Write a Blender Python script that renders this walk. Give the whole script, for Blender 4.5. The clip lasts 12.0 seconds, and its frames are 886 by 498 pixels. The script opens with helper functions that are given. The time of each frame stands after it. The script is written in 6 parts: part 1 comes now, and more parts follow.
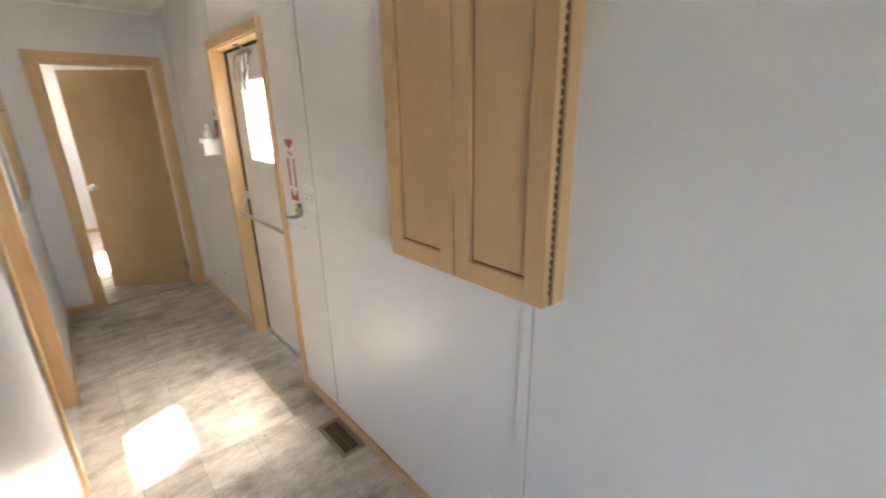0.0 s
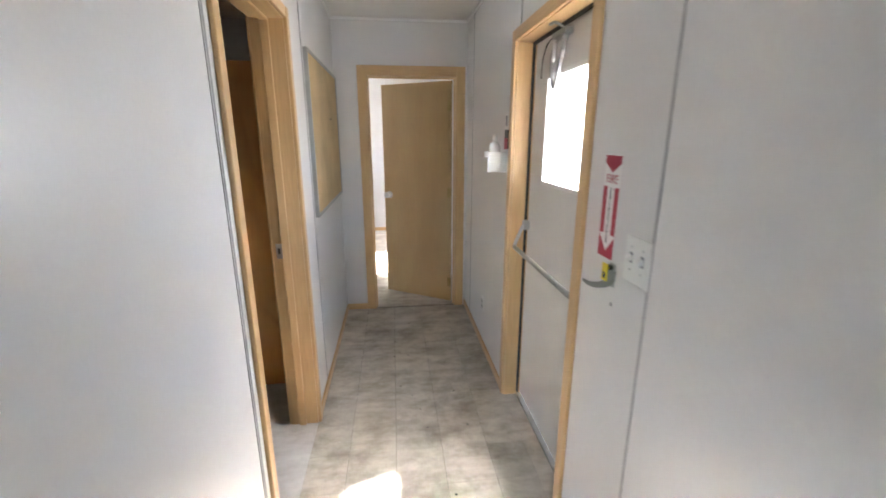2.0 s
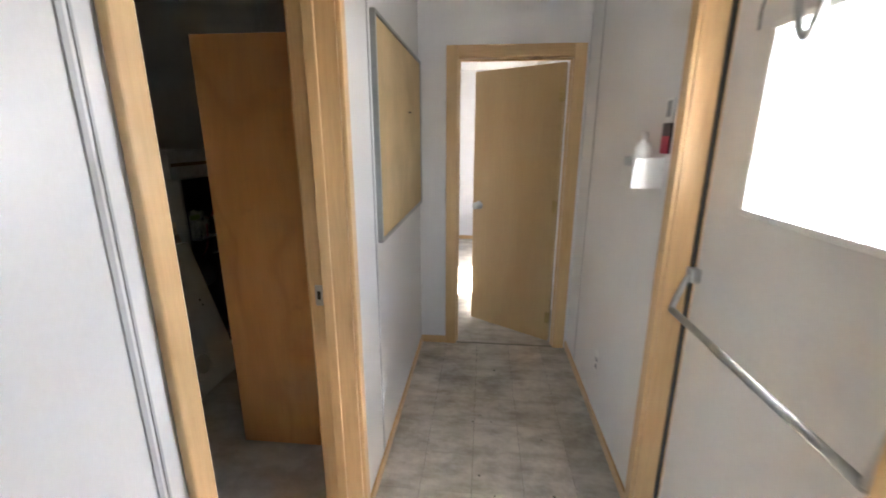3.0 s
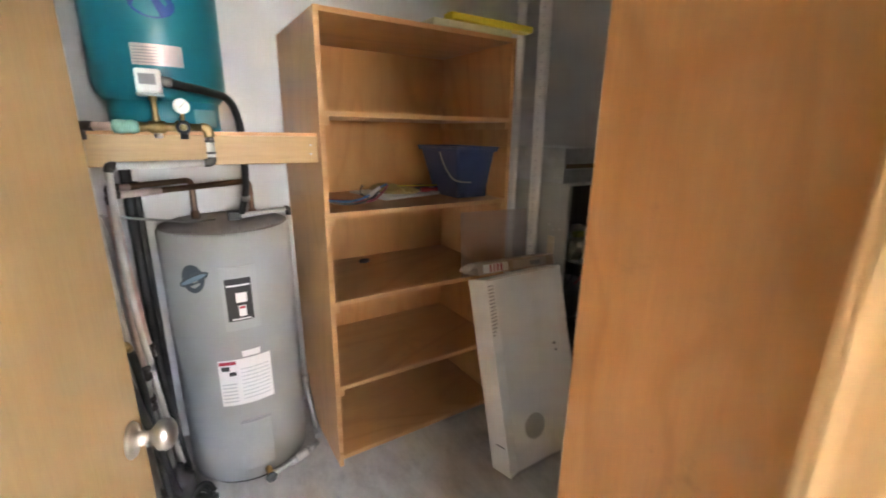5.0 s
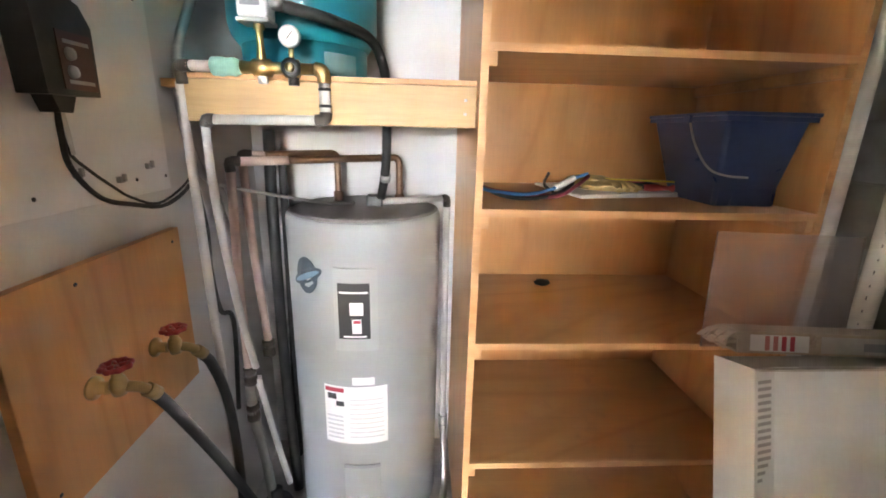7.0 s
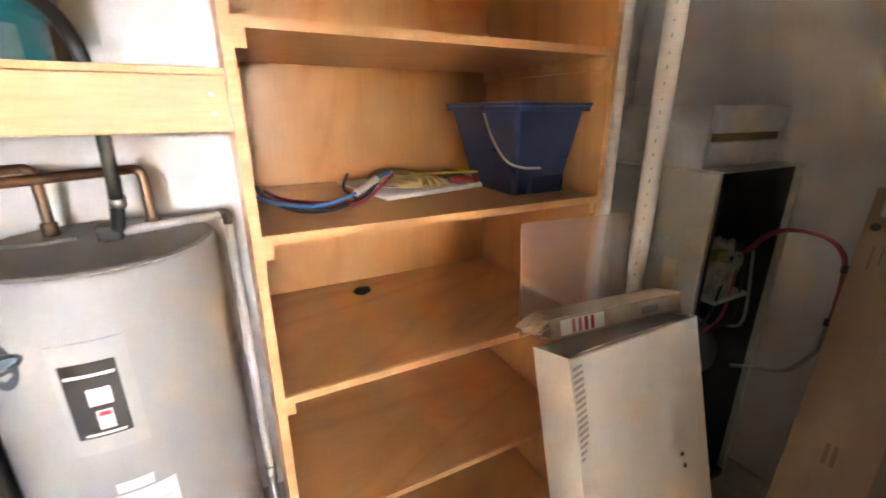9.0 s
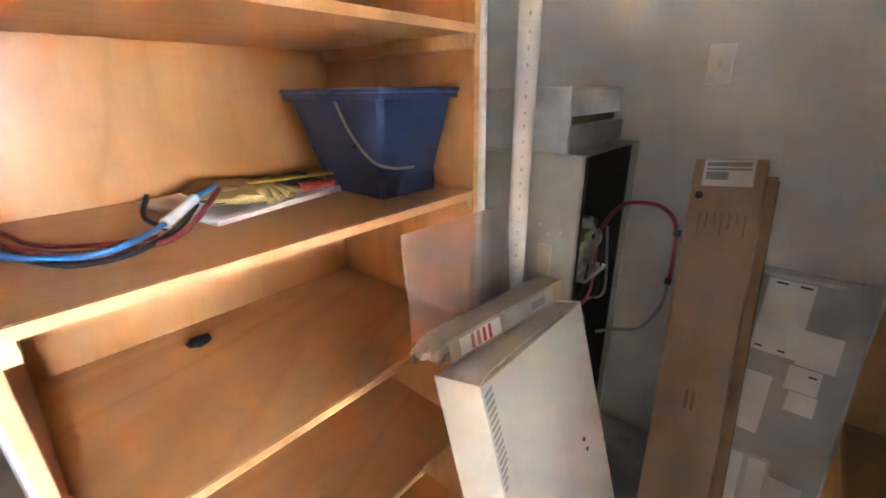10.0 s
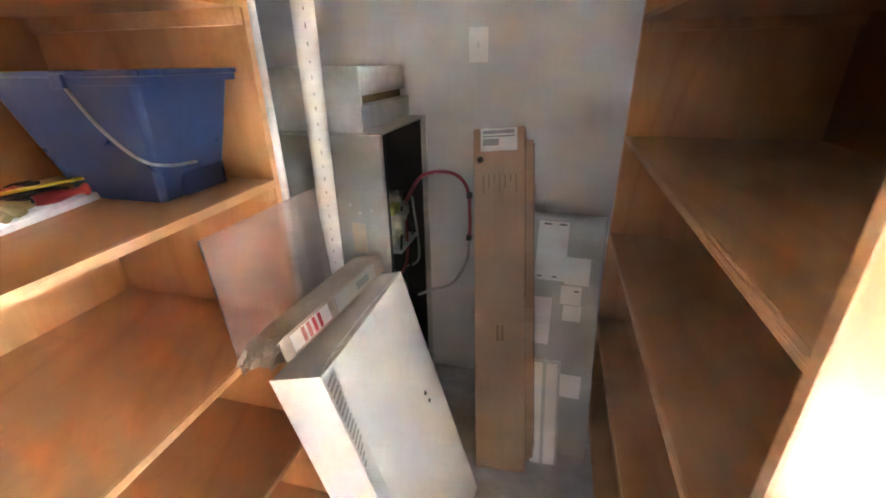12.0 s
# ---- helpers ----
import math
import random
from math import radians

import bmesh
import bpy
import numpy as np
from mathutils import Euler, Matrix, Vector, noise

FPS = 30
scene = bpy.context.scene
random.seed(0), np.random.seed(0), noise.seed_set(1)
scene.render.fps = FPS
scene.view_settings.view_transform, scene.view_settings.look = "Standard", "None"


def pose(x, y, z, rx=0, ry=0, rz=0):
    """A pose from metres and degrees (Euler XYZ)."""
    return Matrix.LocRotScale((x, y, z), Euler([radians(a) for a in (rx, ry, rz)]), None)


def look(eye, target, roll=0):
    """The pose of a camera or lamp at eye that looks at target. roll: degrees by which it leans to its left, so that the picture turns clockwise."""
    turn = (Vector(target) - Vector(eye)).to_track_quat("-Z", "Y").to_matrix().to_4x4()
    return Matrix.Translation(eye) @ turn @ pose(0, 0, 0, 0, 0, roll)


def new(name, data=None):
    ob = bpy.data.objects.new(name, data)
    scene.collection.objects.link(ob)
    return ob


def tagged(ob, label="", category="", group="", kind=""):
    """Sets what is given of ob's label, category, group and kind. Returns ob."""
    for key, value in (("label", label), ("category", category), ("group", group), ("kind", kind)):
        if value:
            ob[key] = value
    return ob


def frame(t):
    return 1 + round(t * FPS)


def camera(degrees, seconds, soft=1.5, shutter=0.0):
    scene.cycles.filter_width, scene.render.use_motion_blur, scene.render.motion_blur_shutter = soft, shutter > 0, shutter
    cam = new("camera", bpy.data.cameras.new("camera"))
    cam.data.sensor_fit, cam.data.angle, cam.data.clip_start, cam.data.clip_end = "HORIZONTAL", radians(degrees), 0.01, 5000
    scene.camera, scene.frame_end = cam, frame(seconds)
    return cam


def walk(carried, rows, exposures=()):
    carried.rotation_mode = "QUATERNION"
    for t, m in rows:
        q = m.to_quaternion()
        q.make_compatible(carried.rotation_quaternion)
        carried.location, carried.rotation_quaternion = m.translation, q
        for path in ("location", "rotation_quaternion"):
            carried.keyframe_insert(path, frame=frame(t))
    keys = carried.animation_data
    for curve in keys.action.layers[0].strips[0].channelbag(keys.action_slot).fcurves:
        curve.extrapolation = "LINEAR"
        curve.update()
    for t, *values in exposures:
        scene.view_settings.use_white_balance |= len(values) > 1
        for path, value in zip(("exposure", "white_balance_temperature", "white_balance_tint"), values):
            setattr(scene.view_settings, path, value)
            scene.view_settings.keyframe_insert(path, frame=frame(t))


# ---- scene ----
cam = camera(93.4, 12.0, 1.8, 0.3)
PATH = [
    (0, (0.24, -1.347, 1.587), (1.507, 0.073, 0.973), -1.0),
    (0.5, (0.285, -1.22, 1.586), (1.219, 0.451, 1.008), -0.8),
    (1, (0.39, -1.075, 1.586), (1.042, 0.735, 1.037), -0.5),
    (1.5, (0.475, -0.811, 1.543), (0.879, 1.075, 1.015), -0.3),
    (2, (0.455, -0.433, 1.532), (0.68, 1.487, 1.017), -0.0),
    (2.5, (0.46, -0.03, 1.514), (0.507, 1.904, 1.005), 0.3),
    (2.7, (0.467, 0.108, 1.523), (0.443, 2.041, 1.011), 0.2),
    (4.3, (0.154, 1.007, 1.528), (-1.035, 2.525, 0.997), 0.6),
    (4.5, (0.118, 1.053, 1.522), (-1.191, 2.469, 0.989), 0.8),
    (5, (-0.057, 1.17, 1.502), (-1.686, 2.201, 0.969), 0.9),
    (5.5, (-0.229, 1.256, 1.446), (-2.039, 1.923, 0.918), 1.2),
    (6, (-0.398, 1.34, 1.388), (-2.29, 1.728, 0.869), 1.4),
    (6.5, (-0.547, 1.461, 1.388), (-2.468, 1.623, 0.854), 1.5),
    (6.7, (-0.603, 1.496, 1.374), (-2.527, 1.601, 0.836), 1.5),
    (8.3, (-0.656, 1.51, 1.421), (-2.521, 1.929, 0.833), 0.6),
    (8.5, (-0.702, 1.546, 1.426), (-2.529, 2.095, 0.826), 0.4),
    (9, (-0.804, 1.614, 1.427), (-2.493, 2.478, 0.793), 0.0),
    (9.5, (-0.903, 1.66, 1.423), (-2.397, 2.81, 0.756), -0.6),
    (10, (-1.006, 1.692, 1.438), (-2.247, 3.089, 0.727), -0.9),
    (10.5, (-1.068, 1.715, 1.451), (-2.064, 3.278, 0.699), -1.2),
    (11, (-1.084, 1.738, 1.464), (-1.862, 3.406, 0.679), -1.3),
    (11.5, (-1.066, 1.737, 1.462), (-1.661, 3.469, 0.658), -1.1),
    (12, (-1.002, 1.681, 1.45), (-1.469, 3.444, 0.629), -1.0),
]
EXPOSURE = [(0, 5.3, 7200, 13), (1.0, 5.3, 6800, 13), (2.0, 5.2, 6400, 12), (2.7, 5.15, 6500, 12), (4.3, 6.5, 6300, 12), (5.0, 7.1, 6800, 14), (5.5, 7.5, 6700, 12), (6.7, 7.7, 6600, 12), (8.3, 7.9, 6800, 16), (9.0, 8.1, 7100, 18), (9.5, 8.45, 6900, 18), (10.0, 8.75, 6000, 13), (10.5, 9.05, 5500, 10), (11.2, 9.3, 5300, 10), (12, 9.25, 5700, 12)]
walk(cam, [(t, look(eye, target, roll)) for t, eye, target, roll in PATH], EXPOSURE)

# ---- light ----
SUN_FROM = Vector((0.89, 0.38, 1.56)).normalized()
world = bpy.data.worlds.new("world")
scene.world = world
world.use_nodes = True
wn = world.node_tree.nodes
sky = wn.new("ShaderNodeTexSky")
sky.sky_type, sky.sun_disc = "NISHITA", False
sky.sun_elevation = math.asin(SUN_FROM.z)
sky.sun_rotation = math.atan2(SUN_FROM.x, SUN_FROM.y)
world.node_tree.links.new(sky.outputs[0], wn["Background"].inputs[0])
wn["Background"].inputs[1].default_value = 0.15
sun = new("sun", bpy.data.lights.new("sun", "SUN"))
sun.data.energy, sun.data.angle, sun.data.color = 3.6, radians(2.5), (1.0, 0.97, 0.93)
sun.matrix_basis = look(SUN_FROM * 30, (0, 0, 0))


def sky_lamp(name, eye, target, w, h, watts, color=(0.9, 0.95, 1.0)):
    """The sky's light that comes in by a window's opening."""
    lamp = new(name, bpy.data.lights.new(name, "AREA"))
    lamp.data.shape, lamp.data.size, lamp.data.size_y, lamp.data.energy, lamp.data.color = "RECTANGLE", w, h, watts, color
    lamp.matrix_basis = look(eye, target)
    return lamp


sky_lamp("daylight_door", (1.36, 1.40, 1.57), (0.3, 1.40, 1.57), 1.1, 0.8, 0.42, (0.96, 0.98, 1.0))
# added light from an assumed window behind the camera
sky_lamp("daylight_office", (-0.6, -4.64, 1.5), (-0.6, -2.0, 1.5), 1.7, 1.1, 0.1)
sky_lamp("daylight_far_room", (1.26, 5.1, 1.5), (0, 5.1, 1.5), 1.1, 0.9, 0.22)


# ---- materials ----
def nodes_of(name):
    m = bpy.data.materials.new(name)
    m.use_nodes = True
    nt = m.node_tree
    return m, nt, nt.nodes["Principled BSDF"]


def noise_tex(nt, coord, scale, detail=4.0, stretch=(1, 1, 1), rough=0.55, warp=0.0):
    mp = nt.nodes.new("ShaderNodeMapping")
    mp.inputs["Scale"].default_value = stretch
    nt.links.new(coord, mp.inputs["Vector"])
    tex = nt.nodes.new("ShaderNodeTexNoise")
    tex.inputs["Scale"].default_value, tex.inputs["Detail"].default_value, tex.inputs["Roughness"].default_value = scale, detail, rough
    tex.inputs["Distortion"].default_value = warp
    nt.links.new(mp.outputs[0], tex.inputs["Vector"])
    return tex.outputs["Fac"]


def ramp(nt, fac, stops):
    r = nt.nodes.new("ShaderNodeValToRGB")
    while len(r.color_ramp.elements) < len(stops):
        r.color_ramp.elements.new(0.5)
    for e, (p, c) in zip(r.color_ramp.elements, stops):
        e.position, e.color = p, (*c, 1)
    nt.links.new(fac, r.inputs[0])
    return r.outputs[0]


def mix(nt, fac, a, b, kind="MIX"):
    n = nt.nodes.new("ShaderNodeMix")
    n.data_type, n.blend_type = "RGBA", kind
    for sock, v in ((n.inputs[0], fac), (n.inputs[6], a), (n.inputs[7], b)):
        if isinstance(v, (int, float)):
            sock.default_value = v
        elif isinstance(v, tuple):
            sock.default_value = (*v, 1)
        else:
            nt.links.new(v, sock)
    return n.outputs[2]


def scaled(c, k):
    return tuple(min(1.0, v * k) for v in c)


def surface(name, color, rough=0.5, metal=0.0, vary=0.12, big=2.5, fine=60.0, bump=0.1, stretch=(1, 1, 1), dirt=None, dirt_at=0.62, spread=0.1, per_piece=0.0, coat=0.0):
    """A real surface: colour that varies at two scales, uneven gloss, fine relief, and stains if dirt is given."""
    m, nt, b = nodes_of(name)
    co = nt.nodes.new("ShaderNodeTexCoord").outputs["Object"]
    n1, n2 = noise_tex(nt, co, big, 5, stretch), noise_tex(nt, co, fine, 3, stretch)
    base = ramp(nt, n1, [(0.3, scaled(color, 1 - vary)), (0.7, scaled(color, 1 + vary))])
    grain = ramp(nt, n2, [(0.3, (1 - vary * 0.7,) * 3), (0.7, (1, 1, 1))])
    col = mix(nt, 1.0, base, grain, "MULTIPLY")
    if dirt:
        spots = ramp(nt, noise_tex(nt, co, big * 2.3, 8, (1, 1, 1), 0.7), [(dirt_at, (0, 0, 0)), (min(1, dirt_at + 0.12), (0.8, 0.8, 0.8))])
        col = mix(nt, spots, col, dirt)
    if per_piece:
        info = nt.nodes.new("ShaderNodeObjectInfo")
        col = mix(nt, 1.0, col, ramp(nt, info.outputs["Random"], [(0, (1 - per_piece,) * 3), (1, (1, 1, 1))]), "MULTIPLY")
    nt.links.new(col, b.inputs["Base Color"])
    mr = nt.nodes.new("ShaderNodeMapRange")
    mr.inputs["To Min"].default_value, mr.inputs["To Max"].default_value = max(0.03, rough - spread), min(1, rough + spread)
    nt.links.new(n1, mr.inputs["Value"])
    nt.links.new(mr.outputs[0], b.inputs["Roughness"])
    b.inputs["Metallic"].default_value = metal
    b.inputs["Coat Weight"].default_value = coat
    if bump:
        bp = nt.nodes.new("ShaderNodeBump")
        bp.inputs["Strength"].default_value, bp.inputs["Distance"].default_value = bump, 0.004
        nt.links.new(n2, bp.inputs["Height"])
        nt.links.new(bp.outputs[0], b.inputs["Normal"])
    return m


def timber(name, light, dark, rough=0.42, axis="z", ring=7.0, spread=0.08, stain=None, warp=0.0, fibres=0.12, flame=False):
    """Wood: long fibres along one axis over slow figure."""
    m, nt, b = nodes_of(name)
    co = nt.nodes.new("ShaderNodeTexCoord").outputs["Object"]
    st = {"x": (0.07, 1, 1), "y": (1, 0.07, 1), "z": (1, 1, 0.07)}[axis]
    figure = noise_tex(nt, co, ring, 4, tuple(0.3 if s < 1 else s for s in st), 0.5, warp)
    fibre = noise_tex(nt, co, 90, 4, st, 0.6)
    col = ramp(nt, figure, [(0.28, dark), (0.72, light)])
    col = mix(nt, 1.0, col, ramp(nt, fibre, [(0.3, (1 - fibres, 1 - fibres * 1.15, 1 - fibres * 1.35)), (0.65, (1, 1, 1))]), "MULTIPLY")
    if flame:
        bands = nt.nodes.new("ShaderNodeMath")
        bands.operation = "MULTIPLY"
        bands.inputs[1].default_value = 64.0
        slow = noise_tex(nt, co, ring * 0.55, 2, tuple(0.3 if s < 1 else s for s in st), 0.4, 0.6)
        nt.links.new(slow, bands.inputs[0])
        wave = nt.nodes.new("ShaderNodeMath")
        wave.operation = "SINE"
        nt.links.new(bands.outputs[0], wave.inputs[0])
        col = mix(nt, 1.0, col, ramp(nt, wave.outputs[0], [(0.0, (1, 1, 1)), (0.7, (0.975, 0.962, 0.94)), (1.0, (0.915, 0.875, 0.82))]), "MULTIPLY")
    if stain:
        spots = ramp(nt, noise_tex(nt, co, 6.5, 6, (1, 1, 1), 0.7), [(0.6, (0, 0, 0)), (0.76, (0.75, 0.75, 0.75))])
        col = mix(nt, spots, col, stain)
    nt.links.new(col, b.inputs["Base Color"])
    mr = nt.nodes.new("ShaderNodeMapRange")
    mr.inputs["To Min"].default_value, mr.inputs["To Max"].default_value = rough - spread, rough + spread
    nt.links.new(figure, mr.inputs["Value"])
    nt.links.new(mr.outputs[0], b.inputs["Roughness"])
    bp = nt.nodes.new("ShaderNodeBump")
    bp.inputs["Strength"].default_value, bp.inputs["Distance"].default_value = 0.12, 0.003
    nt.links.new(fibre, bp.inputs["Height"])
    nt.links.new(bp.outputs[0], b.inputs["Normal"])
    return m


def vinyl(name, light, mid, dark, per_piece=0.17):
    """Worn printed sheet vinyl: cloudy stone pattern with grime."""
    m, nt, b = nodes_of(name)
    co = nt.nodes.new("ShaderNodeNewGeometry").outputs["Position"]
    cloud = noise_tex(nt, co, 5.0, 8, (1, 1, 1), 0.66)
    streak = noise_tex(nt, co, 9, 6, (0.45, 1, 1), 0.7)
    grime = noise_tex(nt, co, 2.1, 9, (1, 1, 1), 0.72)
    col = ramp(nt, cloud, [(0.3, dark), (0.47, mid), (0.68, light)])
    col = mix(nt, 0.55, col, ramp(nt, streak, [(0.35, dark), (0.6, light)]), "MIX")
    col = mix(nt, ramp(nt, grime, [(0.5, (0, 0, 0)), (0.72, (0.75, 0.75, 0.75))]), col, scaled(dark, 0.62))
    if per_piece:
        info = nt.nodes.new("ShaderNodeObjectInfo")
        col = mix(nt, 1.0, col, ramp(nt, info.outputs["Random"], [(0, (1 - per_piece,) * 3), (1, (1, 1, 1))]), "MULTIPLY")
    nt.links.new(col, b.inputs["Base Color"])
    mr = nt.nodes.new("ShaderNodeMapRange")
    mr.inputs["To Min"].default_value, mr.inputs["To Max"].default_value = 0.36, 0.62
    nt.links.new(grime, mr.inputs["Value"])
    nt.links.new(mr.outputs[0], b.inputs["Roughness"])
    bp = nt.nodes.new("ShaderNodeBump")
    bp.inputs["Strength"].default_value, bp.inputs["Distance"].default_value = 0.15, 0.002
    nt.links.new(streak, bp.inputs["Height"])
    nt.links.new(bp.outputs[0], b.inputs["Normal"])
    return m


def plain(name, color, rough=0.5, metal=0.0):
    m, nt, b = nodes_of(name)
    b.inputs["Base Color"].default_value = (*color, 1)
    b.inputs["Roughness"].default_value, b.inputs["Metallic"].default_value = rough, metal
    return m


WALL = surface("wall_panel_vinyl", (0.69, 0.67, 0.655), 0.35, vary=0.05, big=1.3, fine=160, bump=0.05, stretch=(1, 1, 0.5), spread=0.03)
WALL_GREY = surface("wall_grey_paint", (0.67, 0.665, 0.655), 0.5, vary=0.06, big=1.6, fine=140, bump=0.06, dirt=(0.38, 0.36, 0.33), dirt_at=0.68)
CEIL = surface("ceiling_board", (0.84, 0.835, 0.825), 0.8, vary=0.05, fine=220, bump=0.25)
BATTEN = surface("batten_vinyl", (0.42, 0.41, 0.41), 0.4, vary=0.06)
DARKSEAM = surface("dark_joint", (0.06, 0.06, 0.06), 0.6)
TRIM = timber("pale_maple_trim", (0.66, 0.44, 0.22), (0.56, 0.35, 0.16), 0.38, "z", 5)
TRIM_Y = timber("pale_maple_trim_run", (0.66, 0.44, 0.22), (0.56, 0.35, 0.16), 0.38, "y", 5)
TRIM_X = timber("pale_maple_trim_cross", (0.66, 0.44, 0.22), (0.56, 0.35, 0.16), 0.38, "x", 5)
DOORWOOD = timber("flush_door_veneer", (0.52, 0.36, 0.18), (0.45, 0.30, 0.14), 0.45, "z", 2.4, stain=(0.44, 0.295, 0.145), warp=0.8, fibres=0.06)
CABWOOD = timber("maple_cabinet", (0.60, 0.38, 0.19), (0.53, 0.32, 0.145), 0.35, "z", 2.5, warp=0.8, fibres=0.06)
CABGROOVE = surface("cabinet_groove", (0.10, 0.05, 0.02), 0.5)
PLY = timber("birch_plywood", (0.67, 0.345, 0.135), (0.58, 0.275, 0.095), 0.33, "z", 3.2, stain=(0.46, 0.225, 0.085), warp=1.8, fibres=0.06, flame=True)
PLY_Y = timber("birch_plywood_shelf", (0.63, 0.325, 0.13), (0.54, 0.255, 0.092), 0.4, "y", 3.2, stain=(0.44, 0.215, 0.085), warp=1.8, fibres=0.06, flame=True)
PLYEDGE = timber("plywood_edge", (0.72, 0.42, 0.2), (0.55, 0.28, 0.11), 0.5, "y", 14)
PINE = timber("pine_beam", (0.55, 0.37, 0.175), (0.48, 0.305, 0.13), 0.5, "y", 5)
CORK = surface("cork_board", (0.58, 0.42, 0.225), 0.85, vary=0.16, big=3, fine=190, bump=0.5, dirt=(0.4, 0.27, 0.13), dirt_at=0.66)
VINYL = vinyl("hall_vinyl", (0.66, 0.605, 0.53), (0.51, 0.46, 0.39), (0.25, 0.205, 0.15))
VINYL_CLOSET = vinyl("closet_vinyl", (0.62, 0.60, 0.58), (0.52, 0.50, 0.48), (0.38, 0.36, 0.34), 0.0)
GROUT = surface("floor_joint", (0.17, 0.155, 0.135), 0.7)
WHITE = surface("white_enamel", (0.8, 0.8, 0.79), 0.35, vary=0.05, fine=90, bump=0.03, dirt=(0.5, 0.48, 0.45), dirt_at=0.72)
WHITEPL = surface("white_plastic", (0.76, 0.75, 0.72), 0.4, vary=0.04, bump=0.02)
DOORWHITE = surface("door_white_steel", (0.68, 0.665, 0.64), 0.42, vary=0.05, big=1.7, bump=0.04, dirt=(0.5, 0.47, 0.42), dirt_at=0.68)
RUBBER = surface("black_rubber", (0.02, 0.02, 0.021), 0.5, vary=0.3, bump=0.1)
STEEL = surface("brushed_steel", (0.55, 0.55, 0.54), 0.3, 1.0, vary=0.08)
DULLSTEEL = surface("dull_steel", (0.36, 0.36, 0.35), 0.35, 0.9, vary=0.12)
ALU = surface("aluminium", (0.42, 0.42, 0.41), 0.42, 1.0, vary=0.1)
TANKGREY = surface("heater_enamel", (0.35, 0.355, 0.345), 0.4, vary=0.04, big=1.2, fine=80, bump=0.02, spread=0.04)
TANKTOP = surface("heater_lid", (0.20, 0.185, 0.17), 0.5, vary=0.12, dirt=(0.14, 0.12, 0.1))
TEAL = surface("teal_paint", (0.012, 0.20, 0.26), 0.33, vary=0.08, fine=70, bump=0.03, dirt=(0.02, 0.15, 0.18), dirt_at=0.7)
COPPER = surface("aged_copper", (0.27, 0.175, 0.12), 0.42, 1.0, vary=0.25, fine=40, dirt=(0.15, 0.1, 0.08))
BRASS = surface("brass", (0.44, 0.32, 0.15), 0.38, 1.0, vary=0.2, dirt=(0.25, 0.17, 0.08))
VERDIGRIS = surface("verdigris", (0.24, 0.46, 0.38), 0.8, vary=0.3, fine=50, bump=0.5)
PEX = surface("white_tube", (0.52, 0.51, 0.48), 0.4, vary=0.06)
PINKPIPE = surface("pinkish_tube", (0.56, 0.42, 0.37), 0.45, vary=0.1)
BLUE = surface("blue_plastic", (0.035, 0.062, 0.175), 0.3, vary=0.12, big=7, fine=50, bump=0.05)
CARD = surface("cardboard", (0.37, 0.25, 0.155), 0.75, vary=0.07, big=2, fine=120, bump=0.1, dirt=(0.3, 0.2, 0.12), dirt_at=0.68)
GREYMETAL = surface("grey_sheet_metal", (0.41, 0.415, 0.39), 0.45, 0.1, vary=0.08, fine=60, dirt=(0.28, 0.27, 0.25), dirt_at=0.68)
GALV = surface("galvanised", (0.52, 0.545, 0.55), 0.42, 0.4, vary=0.15, big=9, fine=40)
BLACK = surface("flat_black", (0.012, 0.012, 0.013), 0.6, vary=0.3)
BLACKPL = surface("black_plastic", (0.018, 0.017, 0.018), 0.42, vary=0.2)
FITTING = surface("dark_fitting", (0.07, 0.058, 0.05), 0.45, 0.4, vary=0.25)
SWITCHWHITE = surface("switch_white", (0.86, 0.85, 0.82), 0.35, vary=0.03, bump=0.01)
PVC = surface("white_pvc", (0.8, 0.79, 0.76), 0.33, vary=0.05, big=4, dirt=(0.6, 0.58, 0.54), dirt_at=0.7)
PAPER = surface("paper", (0.79, 0.78, 0.76), 0.7, vary=0.05, bump=0.05)
RED = surface("red_print", (0.42, 0.03, 0.055), 0.45, vary=0.08)
REDPAINT = surface("red_handle", (0.38, 0.035, 0.03), 0.4, vary=0.15)
YELLOW = surface("yellow_plastic", (0.72, 0.55, 0.02), 0.4, vary=0.1)
INK = surface("ink_black", (0.035, 0.035, 0.04), 0.5)
GREYINK = surface("ink_grey", (0.3, 0.3, 0.31), 0.6)
SOIL = surface("gravel_ground", (0.34, 0.32, 0.29), 0.9, vary=0.2, big=0.6, fine=12, bump=0.6)
GLASS, _nt, _b = nodes_of("clear_glass")
_b.inputs["Transmission Weight"].default_value, _b.inputs["Roughness"].default_value, _b.inputs["IOR"].default_value = 1.0, 0.02, 1.45
ACRYLIC, _nt, _b = nodes_of("ribbed_acrylic")
_b.inputs["Base Color"].default_value = (0.93, 0.86, 0.84, 1)
_b.inputs["Roughness"].default_value, _b.inputs["Transmission Weight"].default_value, _b.inputs["IOR"].default_value = 0.24, 0.82, 1.15


# ---- mesh tools ----
WORLD_OF = {}


def add_box(bm, x0, x1, y0, y1, z0, z1, m=None):
    vs = [bm.verts.new((x, y, z)) for x in (x0, x1) for y in (y0, y1) for z in (z0, z1)]
    for f in ((0, 1, 3, 2), (4, 6, 7, 5), (0, 4, 5, 1), (2, 3, 7, 6), (0, 2, 6, 4), (1, 5, 7, 3)):
        bm.faces.new([vs[i] for i in f])
    if m is not None:
        bmesh.ops.transform(bm, matrix=m, verts=vs)
    return vs


